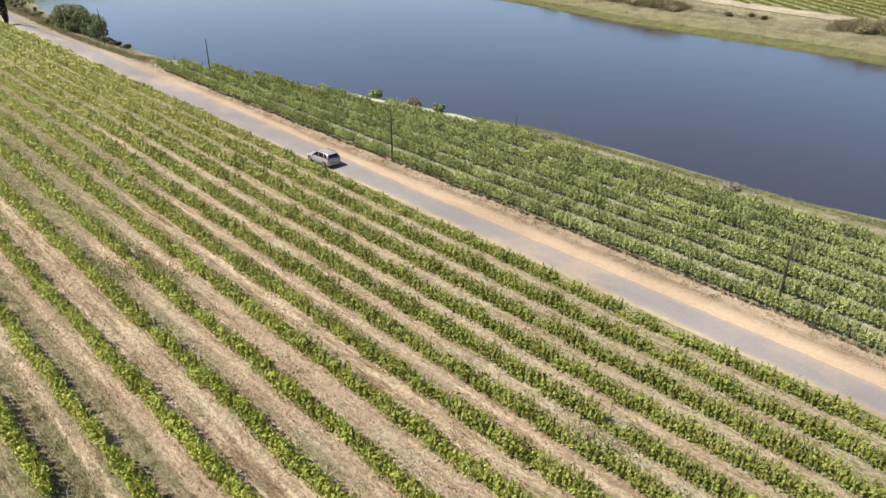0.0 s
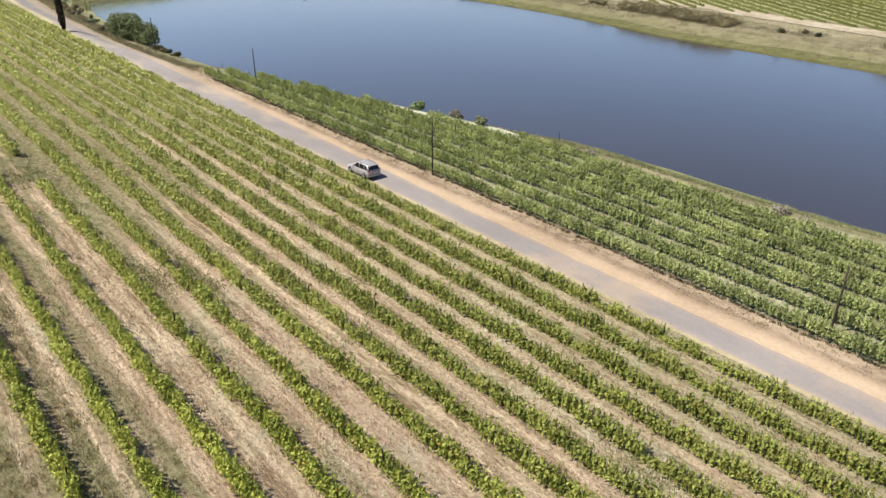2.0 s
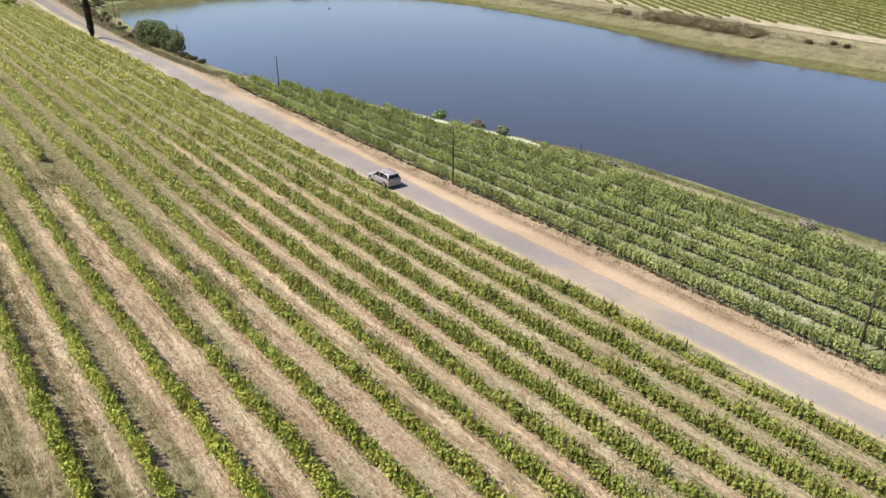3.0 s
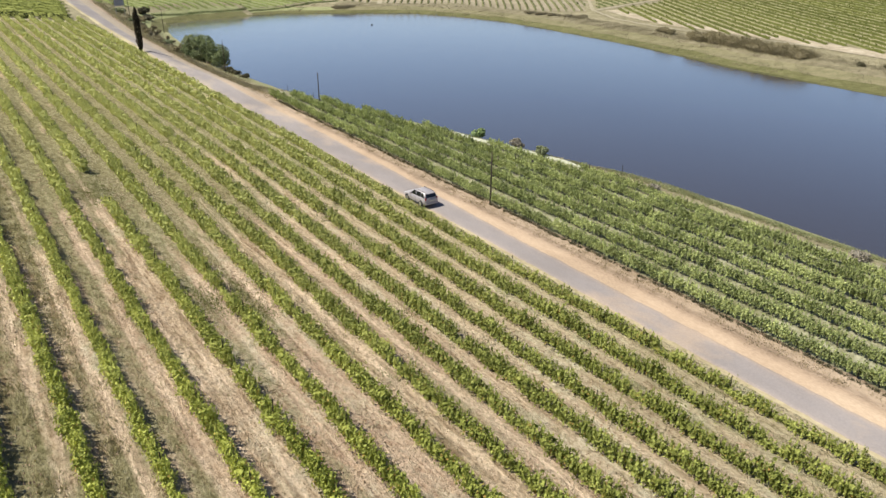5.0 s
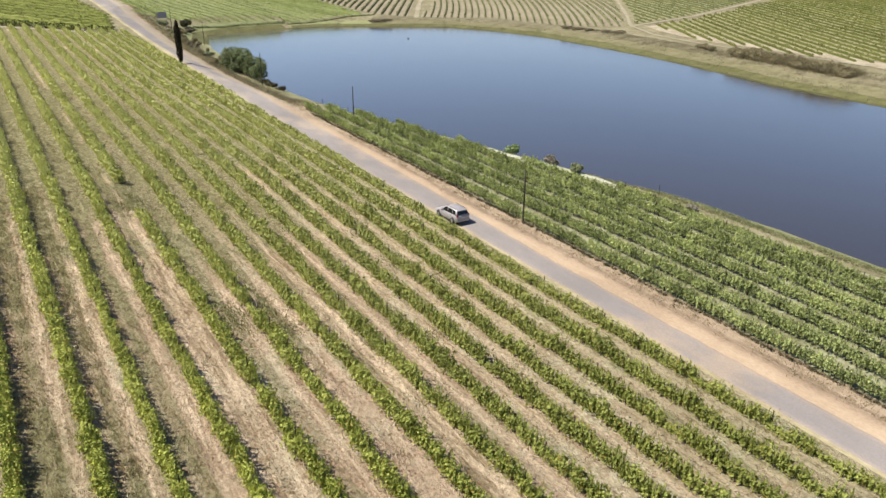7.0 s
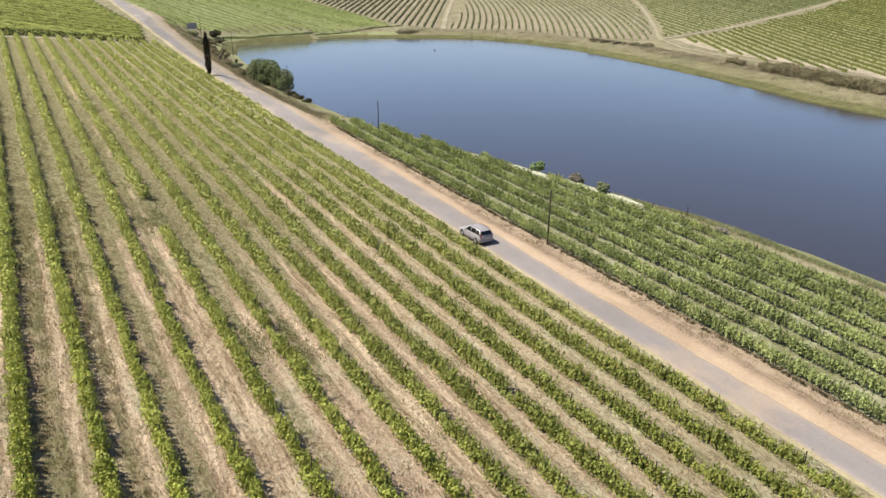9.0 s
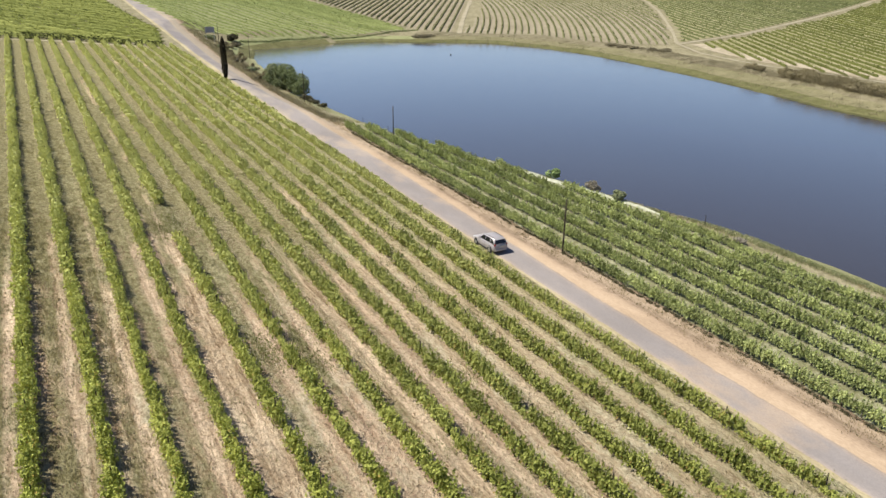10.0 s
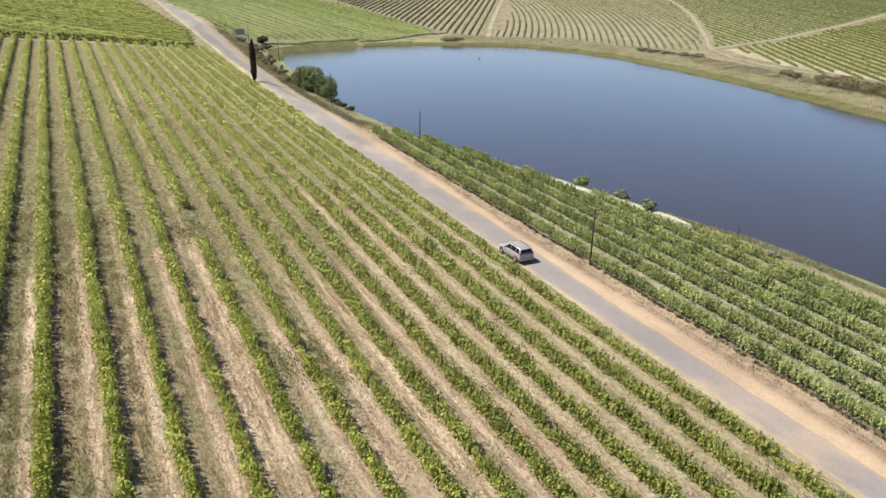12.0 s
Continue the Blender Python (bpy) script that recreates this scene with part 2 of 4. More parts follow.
M_LEAF_FAR = leaf("far_vine_leaf", (0.108, 0.127, 0.0259), (0.353, 0.367, 0.108), "place")
M_LEAF_Z = leaf("hillside_vine_leaf", (0.0504, 0.059, 0.0144), (0.148, 0.155, 0.0446), "place")
M_LEAF_DULL = leaf("mixed_vine_leaf", (0.0524, 0.0629, 0.0249), (0.153, 0.161, 0.0665), "place")
# Dull leaves, with some distance haze mixed into their colour.
M_LEAF_TAN = leaf("dull_vine_leaf", (0.084, 0.09, 0.0386), (0.222, 0.218, 0.11), "place")
M_TREE = leaf("tree_leaf", (0.040, 0.056, 0.024), (0.27, 0.305, 0.155))
M_TREE_PALE = leaf("grey_tree_leaf", (0.085, 0.10, 0.05), (0.40, 0.42, 0.25))
M_CYPRESS = leaf("cypress_leaf", (0.024, 0.019, 0.012), (0.062, 0.049, 0.032))
M_SCRUB = leaf("scrub_leaf", (0.108, 0.0914, 0.0598), (0.274, 0.238, 0.166))
M_BUSH = leaf("bush_leaf", (0.091, 0.137, 0.0455), (0.351, 0.429, 0.195))
# Dark leaf tones carry the shade on the upper field's front.
M_HEDGE = leaf("shaded_hedge_leaf", (0.0252, 0.0324, 0.0101), (0.108, 0.119, 0.0396))
# Colour raised to include the haze over the field behind the lake.
M_LEAF_V = leaf("hazy_field_vine_leaf", (0.091, 0.112, 0.0372), (0.267, 0.299, 0.112), "place")
M_TWIG = leaf("twiggy_scrub_leaf", (0.125, 0.105, 0.062), (0.31, 0.265, 0.165))
M_BRUSH = leaf("dark_brush_leaf", (0.0432, 0.0396, 0.0252), (0.151, 0.137, 0.0828))
M_REED = leaf("dry_grass_blade", (0.216, 0.187, 0.101), (0.418, 0.367, 0.238))
M_STRAW = leaf("brown_grass_blade", (0.187, 0.144, 0.0864), (0.346, 0.281, 0.18))
M_WEED = leaf("weed_blade", (0.101, 0.115, 0.036), (0.259, 0.266, 0.101))
M_PALE_WEED = leaf("bank_grass_blade", (0.16, 0.175, 0.08), (0.37, 0.38, 0.215))
M_GREY = leaf("grey_shrub_leaf", (0.158, 0.137, 0.108), (0.36, 0.324, 0.274))
M_WOOD = earth("weathered_wood", (0.0252, 0.0202, 0.0158), (0.0432, 0.0346, 0.0274), (0.072, 0.0576, 0.0432), 9.0, 1.2)
M_BARK = earth("bark", (0.036, 0.0288, 0.0216), (0.072, 0.0576, 0.0432), (0.115, 0.0936, 0.072), 9.0, 1.0)


def water_material():
    """Still water: dark and turbid below, the sky's reflection growing towards grazing views."""
    m = mat("lake_water", 0.9, 0.0)
    v = coords(m, 1.0, 0.6, 1.0)
    big, small = noise_of(m, v, 0.03, 3, 0.5), noise_of(m, v, 2.2, 5, 0.6)
    finish(m, ramp(m, big, [(0.3, (0.030, 0.023, 0.018)), (0.7, (0.035, 0.028, 0.023))]))
    bump = node(m, "ShaderNodeBump", Strength=0.22, Distance=0.05)
    link(m, small, bump.inputs["Height"])
    gloss = node(m, "ShaderNodeBsdfGlossy", Roughness=0.12, Color=(0.96, 0.95, 1.0, 1))
    edge = node(m, "ShaderNodeFresnel", IOR=1.40)
    for n in (gloss, edge):
        link(m, bump.outputs[0], n.inputs["Normal"])
    mx = node(m, "ShaderNodeMixShader")
    link(m, maths(m, "MULTIPLY", edge.outputs[0], 1.85, True), mx.inputs[0])
    link(m, m.node_tree.nodes["Principled BSDF"].outputs[0], mx.inputs[1])
    link(m, gloss.outputs[0], mx.inputs[2])
    link(m, mx.outputs[0], m.node_tree.nodes["Material Output"].inputs["Surface"])
    return m


M_WATER = water_material()


# ---- building helpers ----
def mesh(name, verts, faces, materials, smooth=False, index=None):
    me = bpy.data.meshes.new(name)
    me.from_pydata([tuple(v) for v in verts], [], [tuple(f) for f in faces])
    for m in materials if isinstance(materials, (list, tuple)) else [materials]:
        me.materials.append(m)
    if index is not None:
        me.polygons.foreach_set("material_index", np.asarray(index, dtype=np.int32))
    if smooth:
        me.polygons.foreach_set("use_smooth", np.ones(len(me.polygons), dtype=bool))
    me.update()
    return me


def from_bm(name, bm, material, smooth=False):
    me = bpy.data.meshes.new(name)
    bm.to_mesh(me)
    bm.free()
    me.materials.append(material)
    if smooth:
        me.polygons.foreach_set("use_smooth", np.ones(len(me.polygons), dtype=bool))
    return me


def part(name, me, parent, m=None, label=""):
    ob = new(name, me)
    ob.parent = parent
    if m is not None:
        ob.matrix_basis = m
    return tagged(ob, label)


# ---- the land ----
LAKE = np.array([(70, -60), (70, 0), (69.5, 12), (68.4, 20), (68.7, 30), (69.2, 40), (68.5, 50), (66.0, 60), (64.1, 70), (62.2, 80), (59.4, 92), (56.6, 102),
                 (55.4, 111), (55.2, 122), (54.6, 135), (54.5, 150), (56, 170), (58, 195), (62, 220), (68, 240), (78, 245.5), (90, 248), (112, 249), (128, 241),
                 (152, 226.5), (160.5, 208), (163.5, 184), (160.5, 155), (157.7, 133), (153, 112), (147.5, 91), (146, 74), (144.5, 52), (142, 35), (137, 0), (135, -60)], dtype=float)


END_Y = [-20, 20, 43, 52, 60, 69, 79, 89, 97, 102, 109.5]
END_X = [64.6, 64.2, 63.0, 62.4, 61.6, 59.9, 58.0, 55.7, 53.2, 51.6, 47.4]


def lake_distance(x, y):
    """Metres to the shoreline: plus on land, minus in the water."""
    x, y = np.asarray(x, float), np.asarray(y, float)
    best, inside = np.full(x.shape, 1e9), np.zeros(x.shape, bool)
    for (ax, ay), (bx, by) in zip(LAKE, np.roll(LAKE, -1, axis=0)):
        dx, dy = bx - ax, by - ay
        t = np.clip(((x - ax) * dx + (y - ay) * dy) / (dx * dx + dy * dy), 0, 1)
        best = np.minimum(best, np.hypot(x - ax - t * dx, y - ay - t * dy))
        cross = ((ay > y) != (by > y)) & (x < dx * (y - ay) / (dy if dy else 1e-9) + ax)
        inside ^= cross
    return np.where(inside, -best, best)


def ease(a, b, x):
    t = np.clip((x - a) / (b - a), 0, 1)
    return t * t * (3 - 2 * t)


def height(x, y):
    x, y = np.asarray(x, float), np.asarray(y, float)
    d = lake_distance(x, y)
    rise = 0.0225 * np.clip(y, -150, 900) + 0.04 * np.clip(y - 205, 0, 500)
    left = 5.1 - 0.119 * np.clip(x, -60, 37) + rise
    road_z = 5.1 - 0.119 * 37 + rise
    shelf = 0.65 + 0.012 * np.clip(y, 0, 250)
    shelf = shelf + (road_z - shelf) * ease(245, 310, y)
    near = road_z + (shelf - road_z) * ease(46, 66, x)
    far = 2.0 + 0.05 * np.clip(d - 12, 0, 600)
    land = np.where(x < 37, left, near + (far - near) * ease(70, 140, x))
    crest = np.interp(y, END_Y, END_X) + 1.1
    land = land + 0.22 * np.exp(-((x - crest) / 1.7) ** 2) * ease(34, 48, y) * ease(116, 108, y)
    slope = np.where(x > 100, 0.16, 0.30 + 0.22 * ease(38, 48, y) * ease(116, 108, y))
    bank = np.minimum(land, np.maximum(d, 0) * slope)
    return np.where(d > 0, bank, np.maximum(d * 0.25, -2.5))


def ground_height(x, y):
    return float(height(np.array([x]), np.array([y]))[0])


NEAR_X = [0.17, 3.28, 5.97, 8.82, 11.67, 14.45, 17.35, 20.0, 22.65, 25.25, 28.0, 30.8, 33.75, 36.85]


def row_x(k, y):
    """Where roadside row k runs at y; halves lie midway between rows. The rows fan out a little up the slope."""
    k = np.asarray(k, float)
    near = np.interp(k, np.arange(14), NEAR_X) + 2.86 * (np.minimum(k, 0) + np.maximum(k - 13, 0))
    far = 0.25 + 2.86 * k + 0.5 * np.sin(np.pi * np.clip(k, 0, 13) / 13)
    return near + (far - near) * ease(35, 90, np.asarray(y, float))


def spread(lo, hi, step, far, grow=1.35):
    mid = list(np.arange(lo, hi + step / 2, step))
    a, s = [], step
    while (a[-1] if a else lo) > -far:
        s *= grow
        a.append((a[-1] if a else lo) - s)
    b, s = [], step
    while (b[-1] if b else hi) < far:
        s *= grow
        b.append((b[-1] if b else hi) + s)
    return np.array(a[::-1] + mid + b)


def build_ground():
    xs, ys = spread(-32, 232, 1.5, 2600), spread(-32, 300, 1.6, 2600)
    X, Y = np.meshgrid(xs, ys)
    Z = height(X, Y)
    n = len(xs)
    verts = np.stack([X.ravel(), Y.ravel(), Z.ravel()], 1)
    i, j = np.meshgrid(np.arange(n - 1), np.arange(len(ys) - 1))
    a = (j * n + i).ravel()
    faces = np.stack([a, a + 1, a + n + 1, a + n], 1)
    return tagged(new("ground", mesh("ground", verts, faces, M_GRASS, True)), "dry grassy farmland sloping down to a lake", "ground", kind="structure")


def strip(name, x0, x1, y0, y1, lift, material, label, step=2.0, across=4, wobble=0.0, category="ground", tuck=0.0):
    """A surface strip laid along y on the land; x0, x1 are functions of y."""
    ys = np.arange(y0, y1 + step / 2, step)
    verts, faces = [], []
    k = across + 1
    for y in ys:
        a, b = x0(y), x1(y)
        a += wobble * (noise.noise((y * 1.9, 3.1, a * 0.1)) + 0.7 * noise.noise((y * 0.5, 1.1, 5)) + noise.noise((y * 0.11, 7.1, 2)))
        b += wobble * (noise.noise((y * 1.9, 9.7, b * 0.1)) + 0.7 * noise.noise((y * 0.5, 6.1, 3)) + noise.noise((y * 0.11, 5.3, 8)))
        for i in range(k):
            verts.append((a + (b - a) * i / across, y, 0))
    v = np.array(verts)
    v[:, 2] = height(v[:, 0], v[:, 1]) + lift
    v[::k, 2] -= tuck
    v[across::k, 2] -= tuck
    for r in range(len(ys) - 1):
        for i in range(across):
            p = r * k + i
            faces.append((p, p + 1, p + k + 1, p + k))
    me = mesh(name, v, faces, material, True)
    uv = np.array([(i % k / across, ys[i // k]) for f in faces for i in f], dtype=np.float32)
    me.uv_layers.new(name="across").data.foreach_set("uv", uv.ravel())
    return tagged(new(name, me), label, category, kind="structure")


def row_field(name, k0, k1, material, label):
    """Tilled soil under the roadside rows: a low ridge along each row, sunk wheel tracks and uneven ground between."""
    us = np.arange(k0, k1 + 0.01, 1 / 12)
    ys = np.concatenate([np.arange(-20, 10, 1.0), np.arange(10, 72, 0.3), np.arange(72, 209, 1.2)])
    U, Y = np.meshgrid(us, ys)
    X = row_x(U, Y)
    f = U - np.floor(U)
    relief = 0.03 * np.cos(2 * np.pi * f) - 0.03 * np.exp(-((f - 0.70) / 0.09) ** 2) - 0.02 * np.exp(-((f - 0.29) / 0.07) ** 2)
    rough = np.array([0.035 * noise.noise((x * 1.6, y * 0.7, 2.0)) + 0.022 * noise.noise((x * 5.0, y * 3.0, 6.0)) for x, y in zip(X.ravel(), Y.ravel())])
    Z = height(X.ravel(), Y.ravel()) + 0.10 + relief.ravel() + rough
    n = len(us)
    i, j = np.meshgrid(np.arange(n - 1), np.arange(len(ys) - 1))
    a = (j * n + i).ravel()
    faces = np.stack([a, a + 1, a + n + 1, a + n], 1)
    me = mesh(name, np.stack([X.ravel(), Y.ravel(), Z], 1), faces, material, True)
    uv = np.stack([U.ravel(), Y.ravel()], 1)[faces.ravel()].astype(np.float32)
    me.uv_layers.new(name="rows").data.foreach_set("uv", uv.ravel())
    return tagged(new(name, me), label, "soil", kind="structure")


def ribbon(name, points, width, lift, material, label):
    """A track of a given width along points."""
    pts = []
    for (ax, ay), (bx, by) in zip(points, points[1:]):
        n = max(2, int(math.hypot(bx - ax, by - ay) / 4))
        pts += [(ax + (bx - ax) * i / n, ay + (by - ay) * i / n) for i in range(n)]
    pts.append(points[-1])
    v, faces = [], []
    for i, (x, y) in enumerate(pts):
        a, b = pts[max(i - 1, 0)], pts[min(i + 1, len(pts) - 1)]
        d = Vector((b[0] - a[0], b[1] - a[1])).normalized()
        w = width * (0.5 + 0.18 * noise.noise((x * 0.07, y * 0.07, 1)))
        for s in (-1, -0.33, 0.33, 1):
            v.append((x - d.y * w * s, y + d.x * w * s, 0))
        if i:
            for k in range(3):
                p = 4 * i + k
                faces.append((p - 4, p - 3, p + 1, p))
    v = np.array(v)
    v[:, 2] = height(v[:, 0], v[:, 1]) + lift
    return tagged(new(name, mesh(name, v, faces, material, True)), label, "track", kind="structure")


def road_left(y):
    return float(np.interp(y, [-20, 100, 160, 210, 245, 290, 383, 520], [38.65, 38.8, 39.6, 41.2, 40.9, 40.4, 40.1, 40.0]))


def road_right(y):
    return float(np.interp(y, [-20, 60, 95, 130, 185, 225, 250, 305, 383, 520], [41.6, 41.6, 42.4, 43.3, 45.8, 48.2, 48.2, 47.6, 45.6, 45.0]))


def tar_right(y):
    return float(np.interp(y, [-20, 45, 65, 85, 110, 150, 185, 225, 250, 305, 383, 520], [41.7, 41.7, 42.4, 42.9, 43.0, 44.0, 44.6, 46.8, 46.8, 46.2, 44.2, 43.6]))


def sand_right(y):
    return float(np.interp(y, [-20, 45, 60, 70, 85, 110, 145, 185, 225, 520], [43.75, 43.75, 43.4, 43.7, 44.15, 44.3, 44.9, 46.5, 48.9, 45.7]))


def vines_end(y):
    """Lakeward edge of the vineyard between road and lake."""
    return float(np.interp(y, END_Y, END_X))


def shore_ring(name, first, last, d0, d1, lift, material, label, category="ground", wobble=0.5):
    """A band along the shoreline between two distances from the water."""
    pts = LAKE[first:last + 1]
    line = []
    for a, b in zip(pts, pts[1:]):
        n = max(2, int(np.hypot(*(b - a)) / 2.5))
        line += [a + (b - a) * k / n for k in range(n)]
    line.append(pts[-1])
    line = np.array(line)
    tang = np.gradient(line, axis=0)
    for _ in range(6):
        tang[1:-1] = (tang[:-2] + tang[1:-1] * 2 + tang[2:]) / 4
    tang /= np.hypot(tang[:, 0], tang[:, 1])[:, None]
    out = np.stack([-tang[:, 1], tang[:, 0]], 1)
    v, f = [], []
    for i, (q, o) in enumerate(zip(line, out)):
        w0, w1 = [wobble * noise.noise((q[0] * 0.15, q[1] * 0.15, k)) for k in (d0, d1 + 20)]
        for k in range(5):
            d = (d0 + w0) * (1 - k / 4) + (d1 + w1) * k / 4
            v.append((*(q + o * d), 0))
        if i:
            f += [(5 * i + k - 5, 5 * i + k - 4, 5 * i + k + 1, 5 * i + k) for k in range(4)]
    v = np.array(v)
    v[:, 2] = np.maximum(height(v[:, 0], v[:, 1]), -0.05) + lift
    return tagged(new(name, mesh(name, v, f, material, True)), label, category, kind="structure")


build_ground()
lake = tagged(new("water", mesh("water", [(40, -62, 0), (180, -62, 0), (180, 262, 0), (40, 262, 0)], [(0, 1, 2, 3)], M_WATER)), "calm blue lake reflecting a clear sky", "lake", kind="structure")
row_field("field_left", -5.5, 13.59, M_SOIL, "dry tan vineyard soil with wheel tracks")
strip("field_right", lambda y: 44.95, lambda y: max(45.05, vines_end(y) + 0.4), -20, 112, 0.02, M_SOIL_R, "pale vineyard soil with short grass", 2.0, 10, 0.2, "soil")
strip("shore_path", lambda y: vines_end(y) + 0.1 - 0.7 * ease(62, 74, y), lambda y: vines_end(y) + 0.85 + 1.05 * ease(66, 82, y), 56, 106, 0.05, M_PALE, "pale bare strip along the lake bank", 1.0, 2, 0.35, "path")
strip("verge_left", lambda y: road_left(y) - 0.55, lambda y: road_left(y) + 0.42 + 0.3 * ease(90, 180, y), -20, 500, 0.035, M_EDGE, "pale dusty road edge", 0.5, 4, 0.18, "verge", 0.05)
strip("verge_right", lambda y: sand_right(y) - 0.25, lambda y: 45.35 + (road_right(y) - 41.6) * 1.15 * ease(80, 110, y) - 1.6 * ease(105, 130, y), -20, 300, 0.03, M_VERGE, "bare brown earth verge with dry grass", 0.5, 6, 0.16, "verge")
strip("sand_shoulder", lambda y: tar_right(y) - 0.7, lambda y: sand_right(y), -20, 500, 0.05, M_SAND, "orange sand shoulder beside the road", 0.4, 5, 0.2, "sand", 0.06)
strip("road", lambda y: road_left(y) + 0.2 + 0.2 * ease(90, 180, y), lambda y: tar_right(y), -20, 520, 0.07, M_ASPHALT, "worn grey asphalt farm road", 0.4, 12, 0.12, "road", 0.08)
shore_ring("shore_grass", 18, 34, -0.6, 5.0, 0.03, M_SHORE, "green grass at the water's edge", "grass", 0.7)
shore_ring("ditch_bank", 18, 23, 4.2, 9.0, 0.045, M_FAR_GREEN, "green grassy bank behind the lake", "grass", 0.4)
shore_ring("scrubby_slope", 23, 34, 8.6, 17.5, 0.035, M_SLOPE, "brown dry slope behind the lake embankment", "grass", 1.6)
shore_ring("berm_top", 23, 34, 4.4, 9.4, 0.05, M_BERM, "dry tan grass on the lake embankment", "grass", 1.0)
shore_ring("wet_margin", 18, 34, -0.7, 0.5, 0.06, M_WET, "dark wet grass at the waterline", "grass", 0.35)
shore_ring("near_bank", 1, 18, -0.5, 3.4, 0.03, M_BANK, "green grass on the lake bank", "grass", 0.5)


# ---- vines ----
def leaf_cloud(rng, centres, size, up=0.6, upright=0.0, out=None, loose=0.7):
    """Small folded leaf blades at the centres; returns verts, faces."""
    n = len(centres)
    nrm = rng.normal(size=(n, 3)) * np.array([1, 1, 0.7]) + np.array([0, 0, up])
    if out is not None:
        nrm = nrm * loose + out * 0.9
    nrm /= np.linalg.norm(nrm, axis=1)[:, None]
    a = np.cross(nrm, rng.normal(size=(n, 3)))
    a /= np.linalg.norm(a, axis=1)[:, None]
    s = size * rng.uniform(0.65, 1.35, (n, 1))
    long, wide = np.ones((n, 1)), np.ones((n, 1))
    if upright:
        stand = rng.random(n) < upright
        a2 = rng.normal(size=(n, 3)) * np.array([0.42, 0.42, 0.2]) + np.array([0, 0, 1])
        a2 /= np.linalg.norm(a2, axis=1)[:, None]
        n2 = np.cross(a2, rng.normal(size=(n, 3)))
        n2 /= np.linalg.norm(n2, axis=1)[:, None]
        a[stand], nrm[stand] = a2[stand], n2[stand]
        long[stand], wide[stand] = 1.8, 0.62
    b = np.cross(nrm, a)
    tip, base = centres + a * s * long * 0.6, centres - a * s * long * 0.5
    l, r = centres + b * s * wide * 0.5 + nrm * s * 0.16, centres - b * s * wide * 0.5 + nrm * s * 0.16
    v = np.stack([base, r, tip, l], 1).reshape(-1, 3)
    f = np.arange(4 * n).reshape(-1, 4)
    return v, f


def post_verts(x, y, r, z0, z1, sides=6):
    a = np.arange(sides) * 2 * np.pi / sides
    ring = np.stack([x + r * np.cos(a), y + r * np.sin(a)], 1)
    v = np.concatenate([np.c_[ring, np.full(sides, z0)], np.c_[ring * 0.9 + np.array([x, y]) * 0.1, np.full(sides, z1)]])
    f = [(i, (i + 1) % sides, sides + (i + 1) % sides, sides + i) for i in range(sides)] + [tuple(range(sides, 2 * sides))]
    return v, f


def vine_mesh(name, seed, leaves, size, half_w, low, top, material, upright, n_shoot, slim, crown, length=1.5):
    """A trained vine: a short trunk and leaves hung along upright shoots."""
    rng = np.random.default_rng(seed)
    st = (np.arange(n_shoot) + rng.uniform(0.0, 1.0, n_shoot)) / n_shoot - 0.5
    col = np.array([-0.62, 0.05, 0.66, -0.25, 0.36])[np.arange(n_shoot) % 5] + rng.normal(0, 0.14, n_shoot)
    hump = 1 - 0.28 * np.abs(2 * st) ** 2.2
    tall = (top - low) * rng.uniform(0.70, 1.10, n_shoot) * hump * (1 - 0.18 * np.abs(col))
    lean = col * half_w * rng.uniform(0.0, 0.45, n_shoot)
    drift = rng.normal(0, 0.07, n_shoot)
    k = rng.choice(n_shoot, leaves, p=tall / tall.sum())
    a = rng.beta(crown, 1.08, leaves)
    fat = slim * 1.75 / n_shoot * (1.15 - 0.6 * a) * half_w / 0.36
    x = col[k] * half_w * 0.85 + lean[k] * a + rng.normal(0, 1, leaves) * fat
    y = st[k] * length + drift[k] * a + rng.normal(0, slim * 0.8 / n_shoot, leaves)
    c = np.stack([x, y, low + tall[k] * a + rng.normal(0, 0.03, leaves)], 1)
    away = np.stack([x / half_w, rng.normal(0, 0.3, leaves), (c[:, 2] - low) / (top - low)], 1)
    v, f = leaf_cloud(rng, c, size, 0.5, upright, away, 0.5)
    # Larger hidden leaves added inside to block light and make the shadow solid.
    inner = max(24, leaves // 7)
    core = np.stack([rng.normal(0, 0.22 * half_w, inner), rng.uniform(-0.5, 0.5, inner) * length, low + (top - low) * rng.uniform(0.0, 0.56, inner)], 1)
    iv, jf = leaf_cloud(rng, core, 0.21, 0.3, 0.3)
    f = np.concatenate([f, jf + len(v)])
    v = np.concatenate([v, iv])
    tv, tf = post_verts(0.02, 0, 0.045, -0.1, low + 0.25, 5)
    verts = np.concatenate([v, tv])
    faces = [tuple(q) for q in f] + [tuple(i + len(v) for i in q) for q in tf]
    return mesh(name, verts, faces, [material, M_BARK], index=[0] * len(f) + [1] * len(tf))


def vine_kit(prefix, count, leaves, size, half_w, low, top, material, upright=0.55, shoots=22, slim=1.0, crown=1.0):
    return [vine_mesh(prefix, 31 * k + leaves, leaves, size, half_w, low, top, material, upright, shoots, slim, crown) for k in range(count)]


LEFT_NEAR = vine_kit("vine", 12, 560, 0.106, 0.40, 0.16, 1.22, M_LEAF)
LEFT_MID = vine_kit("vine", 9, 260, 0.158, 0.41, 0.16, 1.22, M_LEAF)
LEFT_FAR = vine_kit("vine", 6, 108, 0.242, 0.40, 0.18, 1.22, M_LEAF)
RIGHT_NEAR = vine_kit("vine", 12, 520, 0.102, 0.45, 0.34, 1.44, M_LEAF_R, 0.75, 16, 0.85, 1.15)
